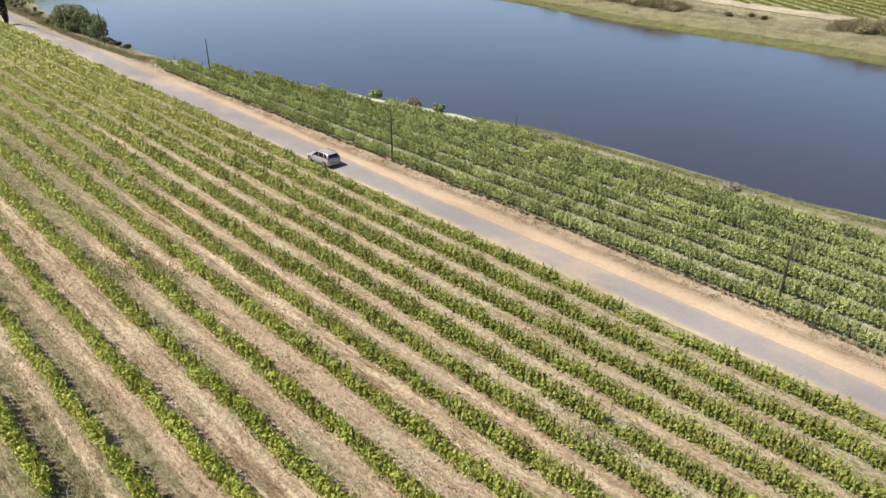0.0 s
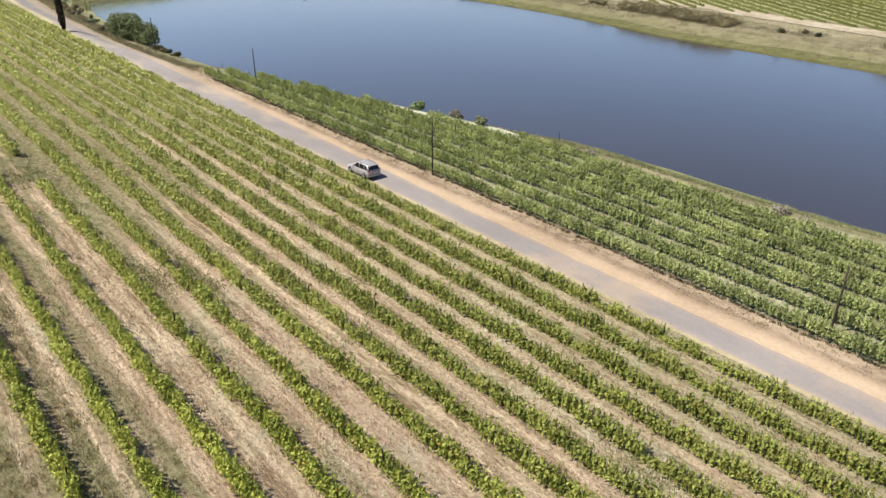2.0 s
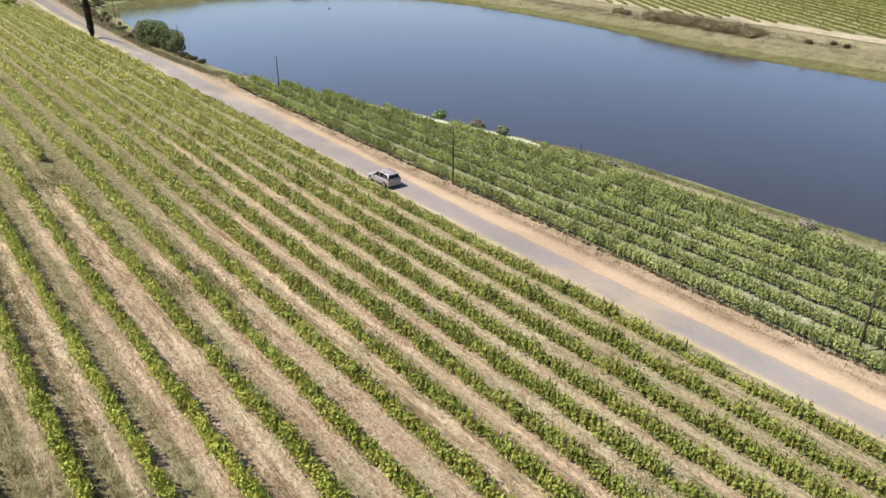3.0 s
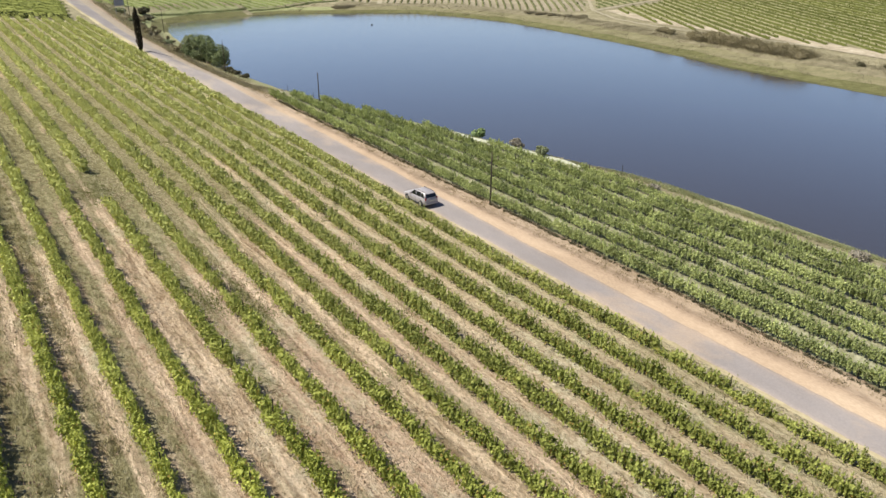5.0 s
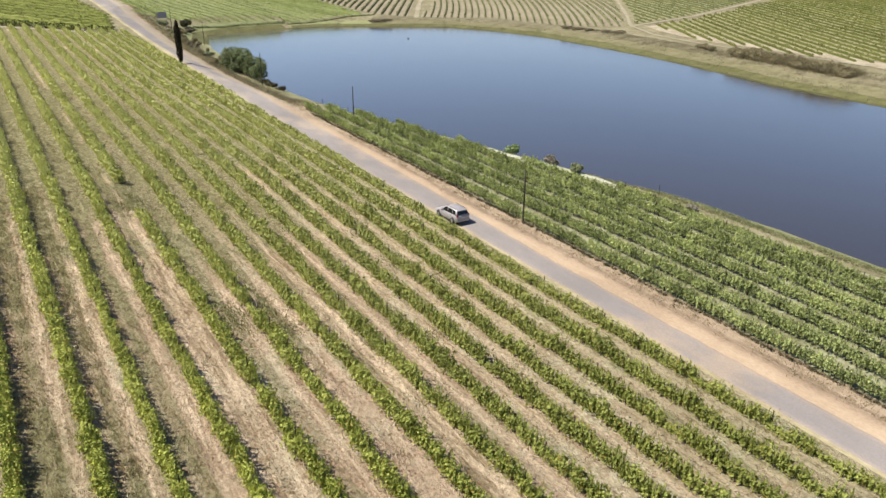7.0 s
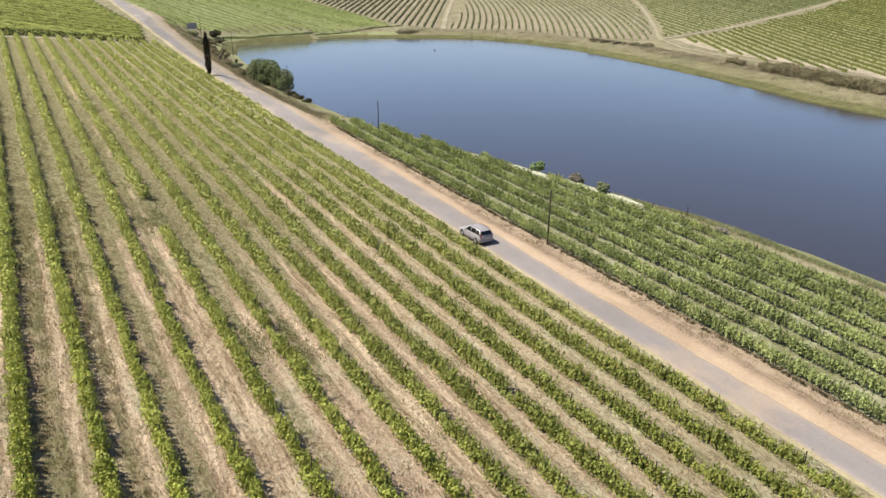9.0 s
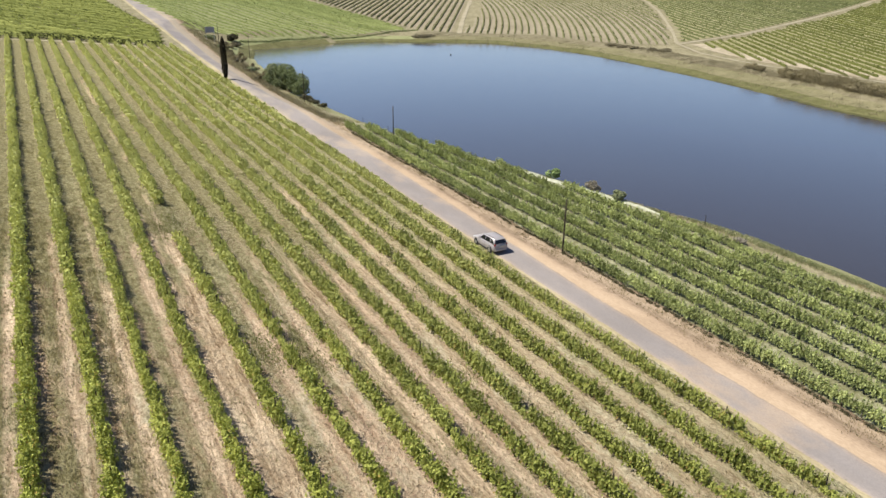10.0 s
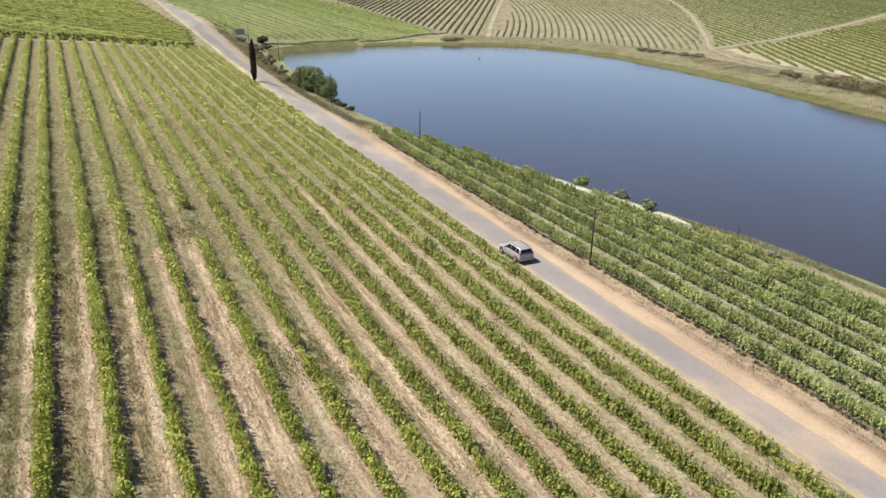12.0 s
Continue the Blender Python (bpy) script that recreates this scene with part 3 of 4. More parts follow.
RIGHT_MID = vine_kit("vine", 9, 310, 0.136, 0.46, 0.34, 1.44, M_LEAF_R, 0.75, 15, 0.85, 1.15)
POST = mesh("post", *post_verts(0, 0, 0.035, -0.2, 1.22), M_WOOD)
# Row, from, to along it, and how tall the stunted vines are there (0: none).
GAPS = [(4, 64.6, 74.3, 0.0), (5, 42.2, 44.8, 0.6), (13, 24.0, 25.4, 0.6), (13, 19.0, 20.2, 0.65), (11, 21.4, 22.8, 0.6), (9, 31.6, 32.8, 0.6), (10, 30.4, 31.7, 0.45),
        (10, 54.8, 56.6, 0.0), (8, 57.0, 59.0, 0.6), (9, 12.4, 14.0, 0.6), (12, 9.6, 11.0, 0.7), (7, 30.0, 31.5, 0.7), (10, 47.5, 51.0, 0.7), (11, 61.0, 63.5, 0.7), (8, 84.0, 86.0, 0.6)]


def vine_row(line, y0, y1, kits, label, group, rng, k=None, pitch=1.35, limit=110, lush=1.0, rise=0.06):
    """line gives the row's x at each y; k is its number among the roadside rows."""
    x0 = float(line(y0))
    row = new("vine_row")
    row.location = (x0, y0, ground_height(x0, y0))
    base = np.array(row.location)
    tagged(row, label, "vine row", group)
    ys = np.arange(y0, y1, pitch)
    xs = np.array([float(line(y)) for y in ys])
    zs = height(xs, ys) + (0.09 if k is not None else 0.0)
    for i, (x, y, z) in enumerate(zip(xs, ys, zs)):
        weak = min([w for r, a, b, w in GAPS if r == k and a < y < b], default=1.0)
        if weak == 0.0:
            continue
        if weak < 1.0:
            weak *= rng.uniform(0.9, 1.1)
        elif k is not None and rng.random() < 0.07:
            weak = rng.uniform(0.66, 0.85)
        full = 1.0 + (lush - 1.0) * float(ease(105, 45, y))
        if k is None:
            full *= 0.78 + 0.22 * float(ease(0.5, 4.0, vines_end(y) - x))
        kit = kits[0] if y < (54 if k is not None else 72) else kits[1] if y < 110 else kits[2]
        wide = weak * rng.uniform(0.82, 1.18) * full * (1.0 + (0.28 if k is not None else 0.0) * float(ease(36, 95, y)))
        tall = weak * (rng.uniform(0.80, 1.16) if k is not None else rng.uniform(0.84, 1.14)) * full * (1.0 + rise * float(ease(35, 100, y)))
        m = Matrix.LocRotScale((x - x0 + rng.uniform(-0.07, 0.07), y - y0 + rng.uniform(-0.08, 0.08), z - base[2]), Euler((0, 0, rng.uniform(-0.12, 0.12) + (math.pi if rng.random() < 0.5 else 0))), (wide, 1.0, tall))
        part("vine", kit[int(rng.integers(len(kit)))], row, m)
        if i % 5 == 0 and y < limit:
            part("post", POST, row, Matrix.LocRotScale((x - x0 + 0.05, y - y0 + 0.6, z - base[2]), Euler((rng.uniform(-0.05, 0.05), rng.uniform(-0.06, 0.06), 0)), (1, 1, rng.uniform(0.9, 1.1))))
    return row


rng = np.random.default_rng(11)
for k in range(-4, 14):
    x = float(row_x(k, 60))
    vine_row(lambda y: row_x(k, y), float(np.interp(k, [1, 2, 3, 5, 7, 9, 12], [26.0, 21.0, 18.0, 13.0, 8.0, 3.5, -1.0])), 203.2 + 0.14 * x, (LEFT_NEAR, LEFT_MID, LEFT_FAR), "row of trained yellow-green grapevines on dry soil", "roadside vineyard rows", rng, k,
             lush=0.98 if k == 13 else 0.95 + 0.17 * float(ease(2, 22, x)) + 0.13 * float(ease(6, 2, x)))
for k in range(8):
    x = 45.42 + 2.71 * k
    ok = [y for y in np.arange(-8, 107.5, 0.5) if x < vines_end(y) - 0.3 - 0.9 * ease(62, 74, y)]
    if ok:
        vine_row(lambda y: x, 0.0, max(ok), (RIGHT_NEAR, RIGHT_MID, RIGHT_MID), "dense row of grey-green grapevines by the lake", "lakeside vineyard rows", rng, rise=0.06)


# ---- far vineyards ----
class Rows:
    """Parallel rows at a heading, clipped to an edge; bow bends them sideways at their near end."""

    def __init__(self, edge, heading, step, bow=0.0, ragged=0.0):
        self.d = np.array([math.sin(radians(heading)), math.cos(radians(heading))])
        self.n = np.array([self.d[1], -self.d[0]])
        self.step, self.bow = step, bow
        poly = np.array(edge, float)
        t = poly @ self.d
        self.t0 = t.min()
        s = poly @ self.n - self.bend(t)
        self.spans = []
        for off in np.arange(s.min() + step * 0.5, s.max(), step):
            hits = []
            for i in range(len(poly)):
                a, b = i, (i + 1) % len(poly)
                if (s[a] > off) != (s[b] > off):
                    hits.append(t[a] + (t[b] - t[a]) * (off - s[a]) / (s[b] - s[a]))
            if len(hits) > 1:
                lo, hi = min(hits) + ragged * random.random() ** 2, max(hits) - 0.5 * ragged * random.random()
                if hi - lo > 2.0:
                    self.spans.append((off, lo, hi))

    def bend(self, t):
        return self.bow * np.maximum(0, 1 - (t - self.t0) / 170) ** 2

    def place(self, off, t):
        return (off + self.bend(t))[:, None] * self.n + t[:, None] * self.d


def far_soil(name, rows, material, label, trim=0.0):
    """Bare soil under the rows, strip by strip."""
    v, f = [], []
    for off, lo, hi in rows.spans:
        m = max(2, int((hi - lo) / 7))
        t = np.linspace(min(lo + trim, hi), hi, m + 1)
        k = len(v)
        for o in (off - rows.step / 2, off + rows.step / 2):
            v += [(*q, 0) for q in rows.place(np.full(m + 1, o), t)]
        f += [(k + i, k + m + 1 + i, k + m + 2 + i, k + i + 1) for i in range(m)]
    v = np.array(v)
    v[:, 2] = height(v[:, 0], v[:, 1]) + 0.10
    return tagged(new(name, mesh(name, v, f, material, True)), label, "soil", kind="structure")


def far_field(name, label, rows, width, low, top, material, seed, leaf_size=0.5, dense=4.0, thin=250):
    """Low vines along the rows, all one mass, thinner the farther they lie."""
    rng = np.random.default_rng(seed)
    c = []
    for off, lo, hi in rows.spans:
        t = rng.uniform(lo, hi, int((hi - lo) * dense))
        p = rows.place(off + np.clip(rng.normal(0, width * 0.3, len(t)), -width * 0.5, width * 0.5), t)
        far = np.hypot(p[:, 0] - 4, p[:, 1] - 5)
        clump = np.sin(t * 2.3 + off) * 0.25 + np.sin(t * 0.21 + off * 3.1) * 0.35
        keep = (rng.random(len(t)) < np.clip(thin / far, 0.3, 1)) & (clump > -0.52)
        c.append(np.c_[p, rng.uniform(low, top, len(t)), far][keep])
    c = np.concatenate(c)
    size = leaf_size * np.sqrt(np.clip(c[:, 3] / thin, 1, 4))[:, None]
    c = c[:, :3]
    c[:, 2] += height(c[:, 0], c[:, 1])
    v, f = leaf_cloud(rng, c, size, 1.0)
    return tagged(new(name, mesh(name, v, f, material)), label, "vineyard", kind="stuff")


def far_ridges(name, label, rows, width, top, material, seed):
    """Each row as a low uneven hedge, all one mass."""
    q = np.random.default_rng(seed)
    V, F, n = [], [], 0
    for off, lo, hi in rows.spans:
        m = max(2, int((hi - lo) / 1.3))
        t = np.linspace(lo, hi, m + 1)
        high = top * (0.72 + 0.5 * q.random(m + 1)) * np.where(q.random(m + 1) < 0.05, 0.3, 1.0)
        high[0] = high[-1] = 0.0
        for side, up in ((-0.5, 0.0), (-0.3, 0.8), (0.0, 1.0), (0.3, 0.8), (0.5, 0.0)):
            xy = rows.place(off + side * width * (0.8 + 0.4 * q.random(m + 1)), t)
            V.append(np.c_[xy, height(xy[:, 0], xy[:, 1]) + 0.08 + high * up])
        a = n + np.arange(m)
        for k in range(4):
            b = a + k * (m + 1)
            F.append(np.stack([b, b + m + 1, b + m + 2, b + 1], 1))
        n += 5 * (m + 1)
    return tagged(new(name, mesh(name, np.concatenate(V), np.concatenate(F), material)), label, "vineyard", kind="stuff")


UPPER = Rows([(-75, 188), (-8.4, 203.6), (12.5, 210.0), (36, 209.8), (39.5, 240), (37, 262), (30, 345), (-75, 345)], -64, 5.6)
far_soil("field_upper", UPPER, M_SHORE, "soil of the upper vineyard")
far_field("upper_vineyard", "bright green vineyard beyond a cross track", UPPER, 2.5, 0.4, 1.2, M_LEAF_FAR, 3, 0.32, 8.0)
far_ridges("upper_vine_rows", "low green vine rows beyond a cross track", UPPER, 2.6, 0.9, M_LEAF_FAR, 61)
FRONT = Rows([(-75, 186.8), (-8.4, 202.4), (-8.4, 203.8), (-75, 188.2)], 76.8, 1.3)
FRONT_B = Rows([(-8.4, 202.4), (12.5, 208.4), (12.5, 209.8), (-8.4, 203.8)], 73.5, 1.3)
FRONT_C = Rows([(12.5, 208.4), (35.5, 208.2), (35.5, 209.6), (12.5, 209.8)], 90.2, 1.3)
# The field's front in darker leaves, its shade painted as colour.
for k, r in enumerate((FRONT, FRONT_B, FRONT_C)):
    far_field("edge_vines", "dense vine hedge at the field's edge, its shade in the leaf colour", r, 1.2, 0.0, 1.5, M_HEDGE, 40 + k, 0.36, 34.0)
FV = Rows([(51, 253), (67.7, 253), (97.8, 257), (136, 261.5), (138, 300), (135, 380), (39, 380), (43, 320)], -26, 3.2)
far_soil("field_beyond", FV, M_FAR_GREEN, "soil of the vineyard behind the lake")
far_field("roadside_far_vineyard", "light green vineyard rows behind the lake", FV, 0.8, 0.2, 0.8, M_LEAF_V, 5, 0.28, 5.0)
far_ridges("far_roadside_rows", "light green vine rows behind the lake", FV, 1.1, 0.5, M_LEAF_V, 62)
FW = Rows([(140, 262), (148.5, 246), (229, 364), (240, 400), (140, 400), (139, 300)], 34.6, 3.1)
far_soil("field_w", FW, M_FAR_TAN, "tan vineyard soil")
far_field("tan_vineyard", "sparse vineyard rows on tan soil", FW, 0.6, 0.3, 1.1, M_LEAF_TAN, 6, 0.34, 3.0)
far_ridges("tan_field_rows", "sparse olive vine rows on tan soil", FW, 1.0, 0.6, M_LEAF_TAN, 63)
FX = Rows([(151.5, 244.5), (173.4, 228.5), (177.5, 200.5), (183.5, 185.5), (191, 176.5), (213, 198.5), (237, 225), (265, 257.5), (305, 311), (330, 345), (240, 372)], 25, 2.7, -24.0)
far_soil("field_x", FX, M_FAR_TAN, "tan vineyard soil")
far_field("tan_lakeside_vineyard", "sparse vineyard rows on tan soil", FX, 0.6, 0.3, 1.0, M_LEAF_TAN, 7, 0.34, 2.5)
far_ridges("lakeside_tan_rows", "sparse olive vine rows on tan soil", FX, 0.8, 0.45, M_LEAF_TAN, 64)
FY = Rows([(198, 178), (228, 179.5), (256, 186), (285, 193), (330, 205), (420, 232), (420, 420), (309, 310), (269, 255), (240, 222), (217, 196)], 27, 3.2)
far_soil("field_y", FY, M_FAR_OLIVE, "soil of a green vineyard")
far_field("triangle_vineyard", "green vineyard rows between two farm tracks", FY, 0.8, 0.2, 0.8, M_LEAF_DULL, 8, 0.34, 3.0)
far_ridges("triangle_field_rows", "dull green vine rows between two farm tracks", FY, 1.1, 0.5, M_LEAF_DULL, 65)
FZ = Rows([(202, 173), (228, 174.5), (256, 181), (285, 187.5), (330, 200), (400, 222), (400, 60), (260, 28), (172, 28), (172.5, 48), (175.5, 66), (178, 84), (178.5, 118), (184.5, 142), (194, 163)], 35.0, 3.0, ragged=9.0)
far_soil("field_z", FZ, M_FAR_OLIVE, "soil of a green vineyard", 6.0)
far_field("hillside_vineyard", "yellow-green vineyard rows above the lake", FZ, 0.8, 0.2, 0.8, M_LEAF_Z, 9, 0.32, 4.0)
far_ridges("hillside_rows", "yellow-green vine rows above the lake", FZ, 0.95, 0.5, M_LEAF_Z, 66)
ribbon("track_junction", [(330, 342), (307, 310), (291, 287), (267, 256), (238.5, 223.6), (214.6, 197.4), (194, 176), (183.3, 157), (179.5, 142), (177.5, 128), (177, 110), (176.2, 96), (174.4, 86)], 1.2, 0.15, M_FAR_TRACK, "pale sandy farm track")
ribbon("headland", [(189, 147), (186, 138), (183.5, 120), (181, 98), (176.5, 82), (172.5, 64), (170.0, 48)], 6.0, 0.12, M_HEADLAND, "bare sandy headland below a vineyard")
ribbon("headland_corner", [(198, 171), (192.5, 159), (188.5, 147)], 5.0, 0.11, M_HEADLAND, "bare sandy headland corner beside a track")
ribbon("track_diagonal", [(194, 175), (201, 175.8), (228, 177.2), (255.6, 183.5), (284.4, 190.2), (330, 202.6), (400, 225)], 1.9, 0.15, M_FAR_TRACK, "pale sandy farm track")
ribbon("track_far", [(149.4, 244), (168.3, 273), (198.3, 317), (230.8, 364)], 1.8, 0.15, M_FAR_TRACK, "pale sandy farm track")
ribbon("track_cross", [(-75, 185), (-8.4, 200.6), (12.5, 206.6), (38, 206.6)], 1.3, 0.12, M_TRACK, "pale cross track between vineyards")


# ---- poles ----
def tube(points, radii, sides=8):
    v, f = [], []
    for i, (p, r) in enumerate(zip(points, radii)):
        for k in range(sides):
            a = 2 * math.pi * k / sides
            v.append((p[0] + r * math.cos(a), p[1] + r * math.sin(a), p[2]))
        if i:
            for k in range(sides):
                a, b = (i - 1) * sides + k, (i - 1) * sides + (k + 1) % sides
                f.append((a, b, b + sides, a + sides))
    f.append(tuple(range(len(v) - sides, len(v))))
    return v, f


def utility_pole(x, y, tall, lean_x, lean_y):
    base = new("utility_pole")
    base.matrix_basis = pose(x, y, ground_height(x, y), lean_y, lean_x, 0)
    v, f = tube([(0, 0, -0.3), (0, 0, tall * 0.5), (0, 0, tall)], [0.09, 0.08, 0.065])
    part("shaft", mesh("shaft", v, f, M_WOOD, True), base)
    return tagged(base, "slender dark wooden utility pole beside the road", "pole", "utility poles")


for x, y, tall, lx, ly in ((46.7, 13.2, 5.0, 0, 0), (45.1, 52.6, 5.4, 0, 0), (49.5, 98.6, 4.9, 0, 0), (49.2, 137.5, 6.4, 0, 0)):
    utility_pole(x, y, tall, lx, ly)


# ---- trees ----
def crown_mesh(name, seed, blobs, leaves, size, material):
    rng = np.random.default_rng(seed)
    cs, outs = [], []
    for (bx, by, bz, rx, ry, rz) in blobs:
        p = rng.normal(size=(leaves, 3))
        p /= np.linalg.norm(p, axis=1)[:, None]
        outs.append(p.copy())
        p *= rng.uniform(0.6, 1.0, (leaves, 1)) ** 0.5
        cs.append(p * np.array([rx, ry, rz]) + np.array([bx, by, bz]))
    v, f = leaf_cloud(rng, np.concatenate(cs), size, out=np.concatenate(outs))
    return mesh(name, v, f, material)


def tree(x, y, blobs, leaves, size, material, label, category="tree", seed=1, trunk=0.0, trunk_h=0.0, name="tree"):
    base = new(name)
    base.location = (x, y, ground_height(x, y))
    part("crown", crown_mesh("crown", seed, blobs, leaves, size, material), base)
    if trunk:
        v, f = tube([(0, 0, -0.2), (0.05, 0, trunk_h * 0.5), (0, 0.05, trunk_h)], [trunk, trunk * 0.8, trunk * 0.5])
        part("trunk", mesh("trunk", v, f, M_BARK, True), base)
    return tagged(base, label, category)


def column(i):
    w = 0.66 * min(1.0, 0.55 + 0.16 * i, 0.42 + 0.17 * (16 - i))
    return (0.05 * math.sin(i * 1.7), 0.05 * math.cos(i * 2.3), 0.8 + 0.46 * i, w, w, 0.7)


tree(39.0, 157.0, [column(i) for i in range(17)], 330, 0.15, M_CYPRESS, "tall dark narrow cypress at the road's edge", seed=4, trunk=0.16, trunk_h=3.0, name="cypress_tree")


def shore_tree(x, y):
    """A broad tree of two crowns: a pale upright one and a dark rounded one that hangs over the water."""
    base = new("tree")
    base.location = (x, y, ground_height(x, y))
    q = random.Random(5)
    pale, dark = [], []
    for i in range(28):
        a = i / 27
        r = q.uniform(0.7, 1.15)
        pale.append((q.uniform(-1.6, 1.4), 8.6 - 8.6 * a, q.uniform(0.5, 3.9), r, r, r * q.uniform(1.1, 1.6)))
    for i in range(32):
        a = i / 31
        r = q.uniform(1.0, 1.6)
        top = 4.2 - 2.2 * a ** 2
        dark.append((q.uniform(-1.6, 1.2) + 1.7 * a, 4.6 - 12.4 * a, top * (1.0 if i % 2 else q.uniform(0.15, 0.7)), r, r, r * 0.85))
    part("crown", crown_mesh("crown", 8, pale, 330, 0.22, M_TREE_PALE), base, None, "pale grey-green upright foliage")
    part("crown", crown_mesh("crown", 9, dark, 480, 0.21, M_TREE), base, None, "dark green rounded foliage over the water")
    for bx, by, tx, ty in ((0, 5, -0.4, 7), (0, 5, 0.5, 3), (0.4, -2, 0.2, 0), (0.4, -2, 1.6, -6)):
        v, f = tube([(bx, by, -0.3), ((bx + tx) / 2, (by + ty) / 2, 1.4), (tx, ty, 2.8)], [0.26, 0.19, 0.09])
        part("trunk", mesh("trunk", v, f, M_BARK, True), base)
    return tagged(base, "broad dull green tree leaning over the lake bank", "tree")


shore_tree(51.4, 157.0)


# ---- shrubs ----
def shrub(x, y, r, tall, material, label, seed, leaves=160, n=5, size=0.22):
    q = random.Random(seed)
    blobs = [(q.uniform(-0.6, 0.6) * r, q.uniform(-0.6, 0.6) * r, tall * q.uniform(0.3, 0.72), r * q.uniform(0.4, 0.7), r * q.uniform(0.4, 0.7), tall * q.uniform(0.25, 0.4)) for _ in range(n)]
    return tree(x, y, blobs, leaves, size, material, label, "shrub", seed, 0.04, tall * 0.4, "shrub")


shrub(61.2, 74.4, 1.05, 1.5, M_BUSH, "round green shrub on the lake shore", 21)
shrub(62.2, 68.0, 0.95, 1.2, M_GREY, "grey-brown shrub on the lake shore", 22)
shrub(61.7, 62.8, 0.95, 0.95, M_TREE_PALE, "low grey-green shrub on the lake bank", 23)
shrub(52.2, 145.0, 1.3, 1.3, M_BRUSH, "low dark scrub under a broad tree", 24, 140, 6, 0.2)
shrub(52.6, 141.5, 1.2, 1.0, M_BRUSH, "low dark scrub on the lake bank", 25, 140, 6, 0.2)
shrub(53.0, 138.4, 1.0, 0.8, M_BRUSH, "low dark scrub on the lake bank", 26, 120, 6, 0.2)
shrub(63.4, 247.0, 1.6, 2.3, M_BRUSH, "dark bushy tree near the lake's end", 27, 200, 11, 0.3)
shrub(63.0, 240.0, 2.4, 1.6, M_SCRUB, "dry scrub near the lake's end", 28, 200, 6, 0.35)
for i in range(40):
    q = random.Random(70 + i)
    y = 162 + i * 2.15
    x = float(np.interp(y, [160, 185, 225, 250], [50.6, 53.0, 57.0, 57.5])) + q.uniform(-3.2, 2.6)
    shrub(x, y, q.uniform(0.6, 1.7), q.uniform(0.5, 1.5), q.choice((M_SCRUB, M_TWIG, M_TWIG, M_TREE_PALE)), "dry scrub bush on the lake bank", 100 + i, 110, 4, 0.24)
for i in range(46):
    q = random.Random(170 + i)
    y = 118.0 - i * 0.78
    x = float(np.interp(y, [82, 88, 96, 105, 118], [160.0, 160.2, 162.0, 164.5, 167.0])) + q.uniform(0.0, 4.2)
    shrub(x, y, q.uniform(1.2, 2.1), q.uniform(1.5, 2.5) if y < 114 else q.uniform(1.2, 1.9), M_TWIG, "tall brown twiggy scrub on the far embankment", 200 + i, 80, 9, 0.24)
for i in range(5):
    q = random.Random(260 + i)
    shrub(170.5 + q.uniform(-1.5, 2.0), 124.5 + 1.3 * i, q.uniform(0.9, 1.4), q.uniform(1.0, 1.7), M_TWIG, "small brown twiggy shrub on the far embankment", 260 + i, 90, 6, 0.2)
for i, (x, y) in enumerate(((176.6, 183), (177, 177), (177, 171), (179.5, 167), (176, 188), (134.5, 246.5), (137, 246), (132.5, 247))):
    shrub(x, y, 2.3, 0.7, M_SCRUB, "low brown scrub on the far embankment", 300 + i, 90, 9, 0.3)


for i in range(30):
    q = random.Random(360 + i)
    y = 47.5 - i * 0.95
    shrub(157.5 + 0.12 * (47 - y) + q.uniform(0.0, 5.0), y, q.uniform(1.2, 2.0), q.uniform(1.4, 2.6) if i > 3 else q.uniform(0.8, 1.4), M_TWIG, "tall brown twiggy scrub on the far embankment", 360 + i, 80, 9, 0.24)
for i, (x, y) in enumerate(((160.4, 70.1), (162.4, 65.9), (160.9, 62.4))):
    shrub(x, y, 0.8, 0.9, M_BRUSH, "small dark bush on the far slope", 395 + i, 90, 5, 0.2)
for x, y, r, tall in ((64.4, 25.0, 0.9, 0.9), (64.2, 22.4, 0.7, 0.7), (63.4, 46.6, 0.7, 0.6)):
    shrub(x, y, r, tall, M_GREY, "low dry grey shrub on the lake shore", 390 + int(y), 120, 5, 0.16)


# ---- fence posts, buoy, road sign ----
def fence_post(x, y, tall, lean):
    v, f = post_verts(0, 0, 0.035, -0.2, tall)
    ob = new("fence_post", mesh("fence_post", v, f, M_WOOD))
    ob.matrix_basis = pose(x, y, ground_height(x, y), lean, lean * 0.5, 0)
    return tagged(ob, "thin weathered fence post on the lake bank", "fence post", "shore fence posts")


for i, (x, y) in enumerate(((49.4, 109.6), (51.8, 105.2), (53.6, 101.9), (55.9, 97.6), (57.6, 93.6), (58.4, 90.4), (60.2, 85.0), (64.6, 52.0))):
    q = random.Random(400 + i)
    fence_post(x, y, q.uniform(0.9, 1.3), q.uniform(-5, 5))
bm = bmesh.new()
bmesh.ops.create_uvsphere(bm, u_segments=14, v_segments=9, radius=0.25)
buoy = new("buoy", from_bm("buoy", bm, finish(mat("dark_plastic", 0.5), (0.03, 0.03, 0.035)), True))
buoy.location = (121.6, 203.4, 0.1)
tagged(buoy, "small dark round buoy floating on the lake", "buoy")


